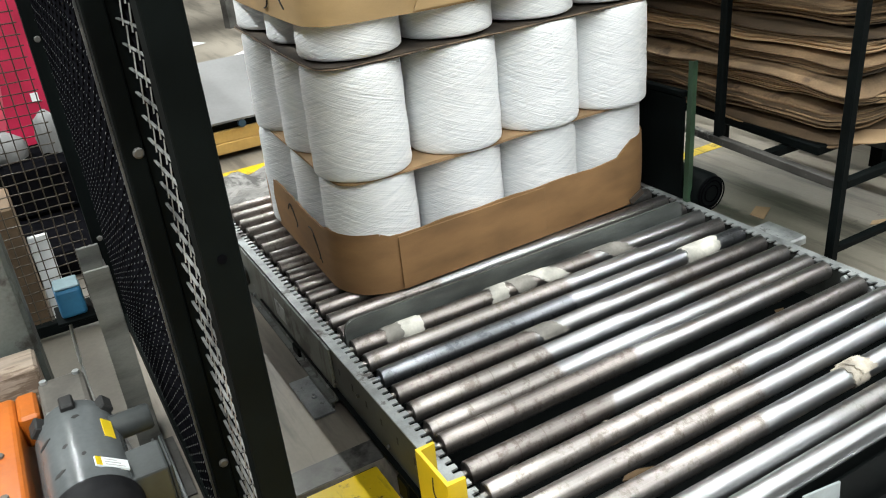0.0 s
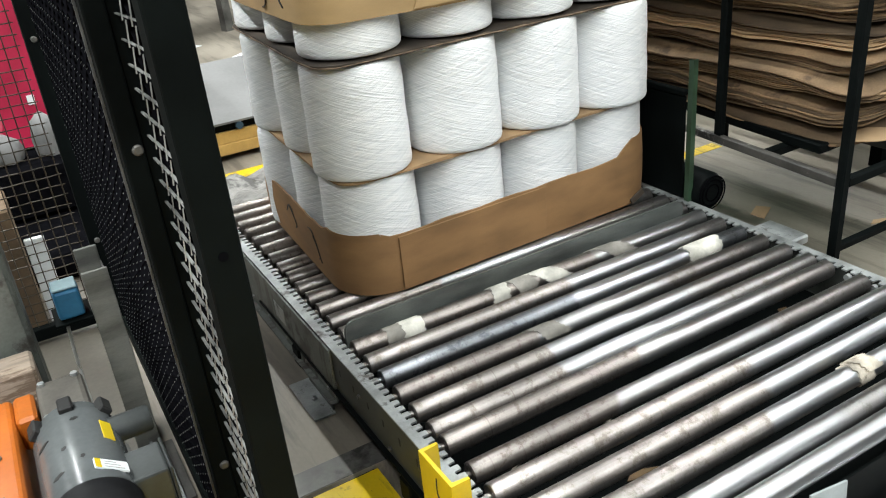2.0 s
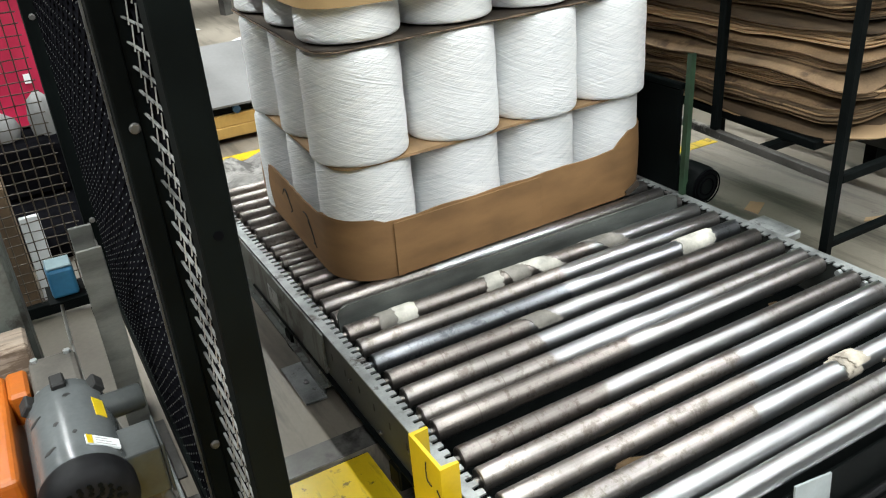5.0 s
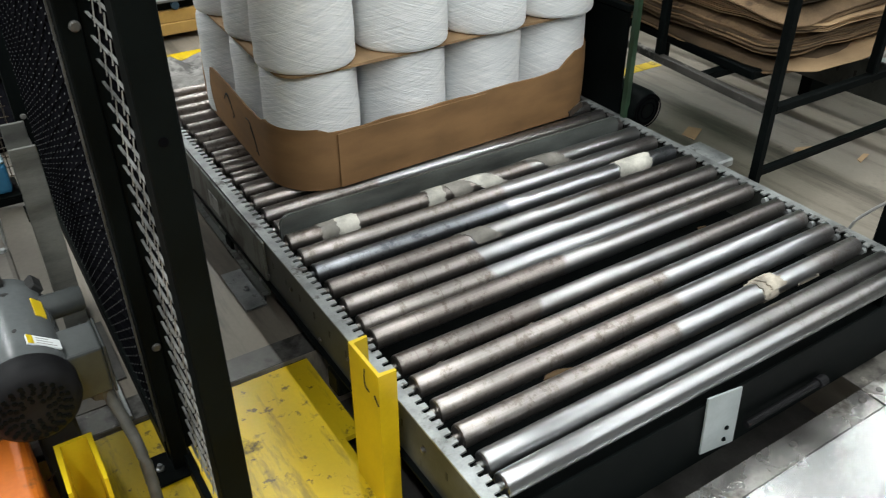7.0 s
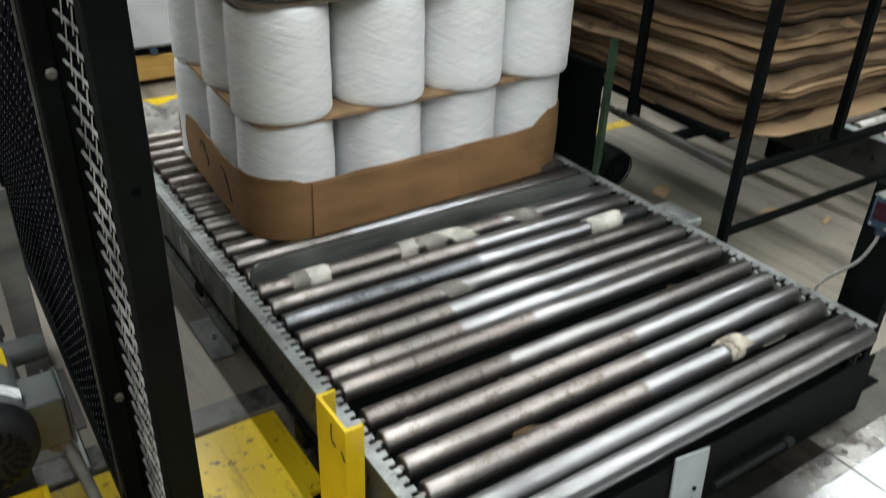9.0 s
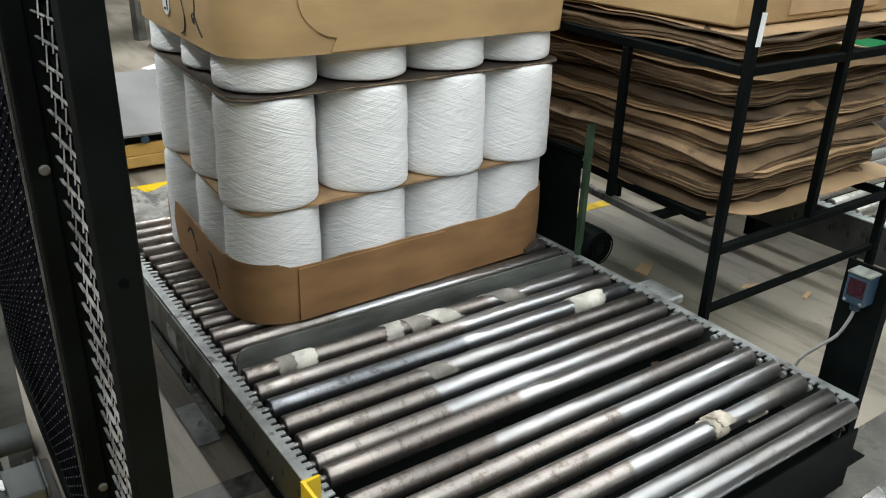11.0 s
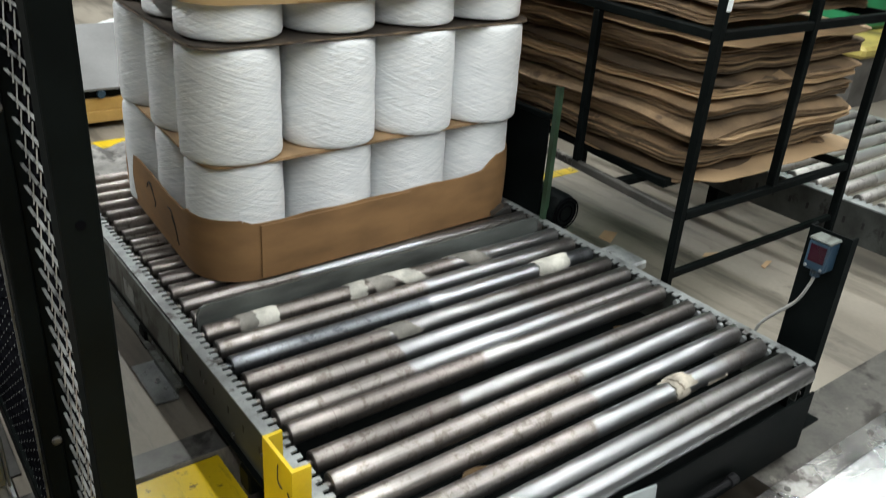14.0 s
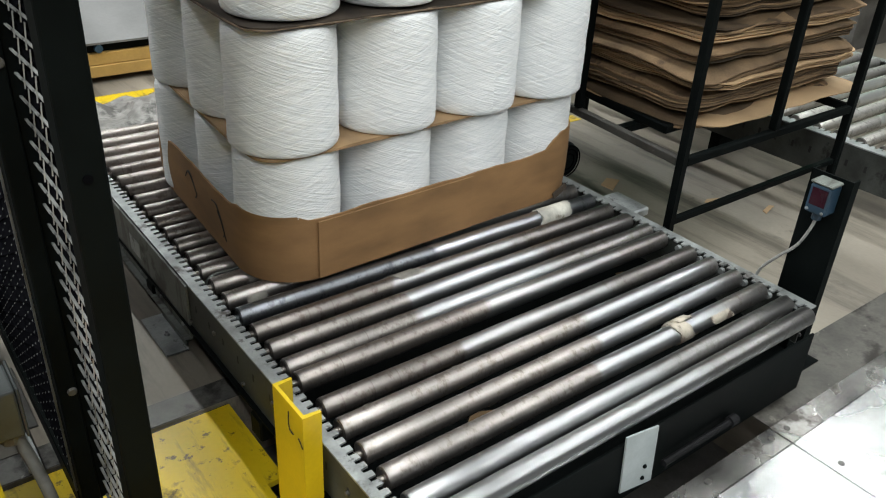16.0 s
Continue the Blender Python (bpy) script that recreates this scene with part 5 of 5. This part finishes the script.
def stack(n, x, y, z0, z1, sx, sy, seed, label, group):
    """Sheets laid down in bundles, each bundle sagging its own way, with dark gaps and a few sheets pushed out."""
    rnd = random.Random(seed)
    shapes = [sheet_mesh(seed + k, sx, sy, (1.25, 0.5, 0.9, 0.25, 0.7)[k % 5]) for k in range(10)]
    meshes = [mesh_of("cardboard_sheet", bm, CARD_LIGHT if k % 5 == 3 else CARD_SHEET, 40) for k, bm in enumerate(shapes)]
    k, b, rows, z = 0, 0, [], 0.0
    while k < n:
        size = min(n - k, rnd.randint(3, 13))
        dx, dy, turn = rnd.uniform(-0.022, 0.028), rnd.uniform(-0.022, 0.022), rnd.uniform(-1.3, 1.3)
        shape = b % 10
        for q in range(size):
            last = q == size - 1
            out = 0.016 if last and b % 2 else 0.0
            rows.append((z, shape, dx + rnd.uniform(-0.006, 0.006) - out, dy + rnd.uniform(-0.007, 0.007) - out, turn + rnd.uniform(-0.4, 0.4)))
            z += 1.0
        z += rnd.choice((0.4, 1.0, 2.6, 3.4))
        k += size
        b += 1
    for z_at, m, dx, dy, turn in rows:
        ob = tagged(new("cardboard_sheet", meshes[m]), label, "cardboard sheet", group)
        ob.matrix_basis = pose(x + dx, y + dy, z0 + (z1 - z0) * z_at / z, rnd.uniform(-0.1, 0.1), rnd.uniform(-0.1, 0.1), turn)


stack(104, 1.85, 0.245, RZ + 0.058, 0.874, 0.86, 1.06, 100, "worn brown cardboard sheet in the rack stack", "sheets in the lower stack")
stack(15, 1.80, 0.245, RS + 0.050, 1.0, 0.86, 1.10, 300, "worn brown cardboard sheet on the upper shelf", "sheets on the upper shelf")
solid("cardboard_sheet", sheet_mesh(79, 0.88, 1.09, 0.3), CARD_LIGHT, pose(1.80, 0.235, 1.0005, 0, 0, 0.6), "pale cardboard sheet on top of the upper shelf stack", "cardboard sheet", "sheets on the upper shelf", smooth=40)
solid("cardboard_sheet", sheet_mesh(77, 0.86, 1.12, 0.4), CARD_LIGHT, pose(1.90, 0.230, RZ + 0.047, 0, 0, -1.5), "pale clean cardboard sheet under the rack stack", "cardboard sheet", "sheets in the lower stack", smooth=40)


def flat_box():
    t = thing("cardboard_box", pose(1.79, 0.24, 1.006, 0, 0, 2), "plain brown cardboard carton on the sheet stack", "carton")
    part("carton", box(-0.44, -0.47, 0, 0.42, 0.5, 0.33, 0.006), CARD_TOP, t)
    part("flap", box(-0.20, -0.476, 0.02, 0.30, -0.4705, 0.31, 0.001), CARD_LIGHT, t)
    part("print_patch", box(0.26, -0.479, 0.10, 0.37, -0.4765, 0.2), CARD_DARK, t, "dark printed patch")
    return t


flat_box()

# ---- far conveyor ----


def far_conveyor():
    t = thing("roller_conveyor", Matrix(), "second low roller conveyor with grey side channel beyond the rack", "conveyor")
    x0, L, z = 2.345, 1.15, 0.25
    for xo, xi in ((x0, x0 + 0.055), (x0 + L + 0.13, x0 + L + 0.075)):
        s = 1 if xi > xo else -1
        bm = prism(rail_outline(-1.6, 1.9, xo, xi), z - 0.018, z - 0.0135)
        rail = part("side_rail", bm, GALV, t)
        part("web_plate", box(xo, -1.6, 0.085, xo + s * 0.005, 1.9, z - 0.0182), FAR_WEB, rail, "dirty dark grey side channel")
        for k in range(46):
            part("slot_hole", box(xo - s * 0.0008, -1.55 + 0.075 * k, 0.150, xo - s * 0.0002, -1.54 + 0.075 * k, 0.175), RUBBER, rail)
    mesh = roller_mesh(ROLL_FAR)
    for k in range(36):
        ro = new("roller", mesh)
        ro.parent = t
        ro.matrix_basis = pose(x0 + 0.065, -1.45 + 0.092 * k, z - R)
    for y in (-1.2, 0.2, 1.6):
        part("leg", box(x0 + 0.006, y, 0.0, x0 + L, y + 0.05, 0.12), BLACK, t)
    return t


far_conveyor()


def green_machine():
    t = thing("green_machine", Matrix(), "green painted machine with a yellow stained base", "machine")
    part("cabinet", box(4.7, 1.05, 0.40, 6.2, 4.0, 2.2, 0.03), GREEN, t)
    part("yellow_base", box(4.45, 0.75, 0.325, 6.2, 4.0, 0.398, 0.02), DIRTY_YELLOW, t, "worn yellow machine base")
    part("plinth", box(4.5, 0.8, 0.0, 6.15, 3.9, 0.323), DULL_STEEL, t)
    return t


def draped_sheet():
    """A stiff grey sheet bent over the far conveyor."""
    bm = bmesh.new()
    n = 10
    rows = []
    for j in range(5):
        row = []
        for i in range(n + 1):
            u = i / n
            x, y = 2.55 + 0.75 * u, 0.42 + 0.11 * j + 0.16 * u
            z = 0.275 + 0.10 * math.sin(math.pi * u) * (0.4 + 0.15 * j) + 0.012 * math.sin(7 * u + j)
            row.append((bm.verts.new((x, y, z)), bm.verts.new((x, y, z - 0.004))))
        rows.append(row)
    for a, b in zip(rows, rows[1:]):
        for i in range(n):
            bm.faces.new((a[i][0], a[i + 1][0], b[i + 1][0], b[i][0]))
            bm.faces.new((a[i][1], b[i][1], b[i + 1][1], a[i + 1][1]))
    for i in range(n):
        bm.faces.new((rows[0][i][0], rows[0][i][1], rows[0][i + 1][1], rows[0][i + 1][0]))
        bm.faces.new((rows[-1][i][0], rows[-1][i + 1][0], rows[-1][i + 1][1], rows[-1][i][1]))
    return solid("plastic_sheet", bm, SHEET_PALE, Matrix(), "crumpled grey sheet lying on the far conveyor", "sheet", smooth=60)


draped_sheet()
green_machine()
for k, (x, y, sx, sy, rz) in enumerate(((1.70, 0.22, 0.09, 0.06, 20), (1.95, -0.10, 0.12, 0.03, -30), (1.62, 0.55, 0.08, 0.04, 50), (2.05, -0.25, 0.07, 0.02, 10), (1.50, -0.55, 0.06, 0.006, 0))):
    bm = prism([(-sx / 2, -sy / 2), (sx / 2, -sy / 3), (sx / 2.6, sy / 2), (-sx / 3, sy / 2.4)], 0, 0.003)
    for v in bm.verts:
        v.co.z += 0.012 * abs(v.co.x / sx) if v.co.x > 0 else 0
    solid("cardboard_scrap", bm, CARD_LIGHT, pose(x, y, 0.0005, 0, 0, rz), "torn cardboard scrap on the concrete", "scrap", "floor scraps")

for x, y, sx, sy, rz in ((0.98, -0.265, 0.16, 0.05, 30), (0.90, -0.795, 0.20, 0.05, 8), (0.72, -0.795, 0.10, 0.03, -12), (0.52, -0.105, 0.12, 0.03, 5), (1.05, -0.41, 0.07, 0.03, 60), (0.35, -0.64, 0.09, 0.03, -25)):
    bm = prism([(-sx / 2, -sy / 2), (sx / 2, -sy / 3), (sx / 2.6, sy / 2), (-sx / 3, sy / 2.4)], 0, 0.003)
    solid("cardboard_scrap", bm, CARD_SHEET, pose(x, y, 0.1165, 0, 0, rz), "brown cardboard scrap fallen between the rollers", "scrap", "scraps under the rollers")
solid("loose_strap", tube_along(spline([(0.10, -0.488, 0.121), (0.18, -0.478, 0.150), (0.27, -0.482, 0.175), (0.36, -0.490, 0.150), (0.42, -0.492, 0.121)]), 0.0035, 6), TAPE_BROWN, Matrix(), "loose brown strap under the rollers", "strap", smooth=60)

# ---- moving things ----
TRAVEL = ((0.0, 0.0), (14.42, 0.0), (14.5, -0.006), (14.6, -0.022), (15.0, -0.093), (15.5, -0.184), (16.0, -0.281))


def travel(t):
    """How far the load has gone along the conveyor."""
    for (ta, a), (tb, b) in zip(TRAVEL, TRAVEL[1:]):
        if t <= tb:
            return a + (b - a) * (t - ta) / (tb - ta)
    return TRAVEL[-1][1]


def motions():
    times = [t for t, d in TRAVEL]
    for ob, m in LOAD:
        walk(ob, [(t, Matrix.Translation((0, travel(t), 0)) @ m) for t in times])
    turn = [0.0, 14.4] + [14.5 + 0.15 * k for k in range(11)]
    for ob, y in MOVING:
        a0 = math.degrees(ob.rotation_euler.x) if ob.rotation_mode != "QUATERNION" else 0.0
        walk(ob, [(min(t, 16.0), pose(0, y, TOP - R, a0 + math.degrees(-travel(t) / R))) for t in turn])
    walk(STOP, [(0.0, pose(0, 0.041, 0.168)), (14.35, pose(0, 0.041, 0.168)), (14.5, pose(0, 0.041, 0.154)), (14.62, pose(0, 0.041, 0.134)), (14.75, pose(0, 0.041, 0.120)), (16.0, pose(0, 0.041, 0.120))])


motions()
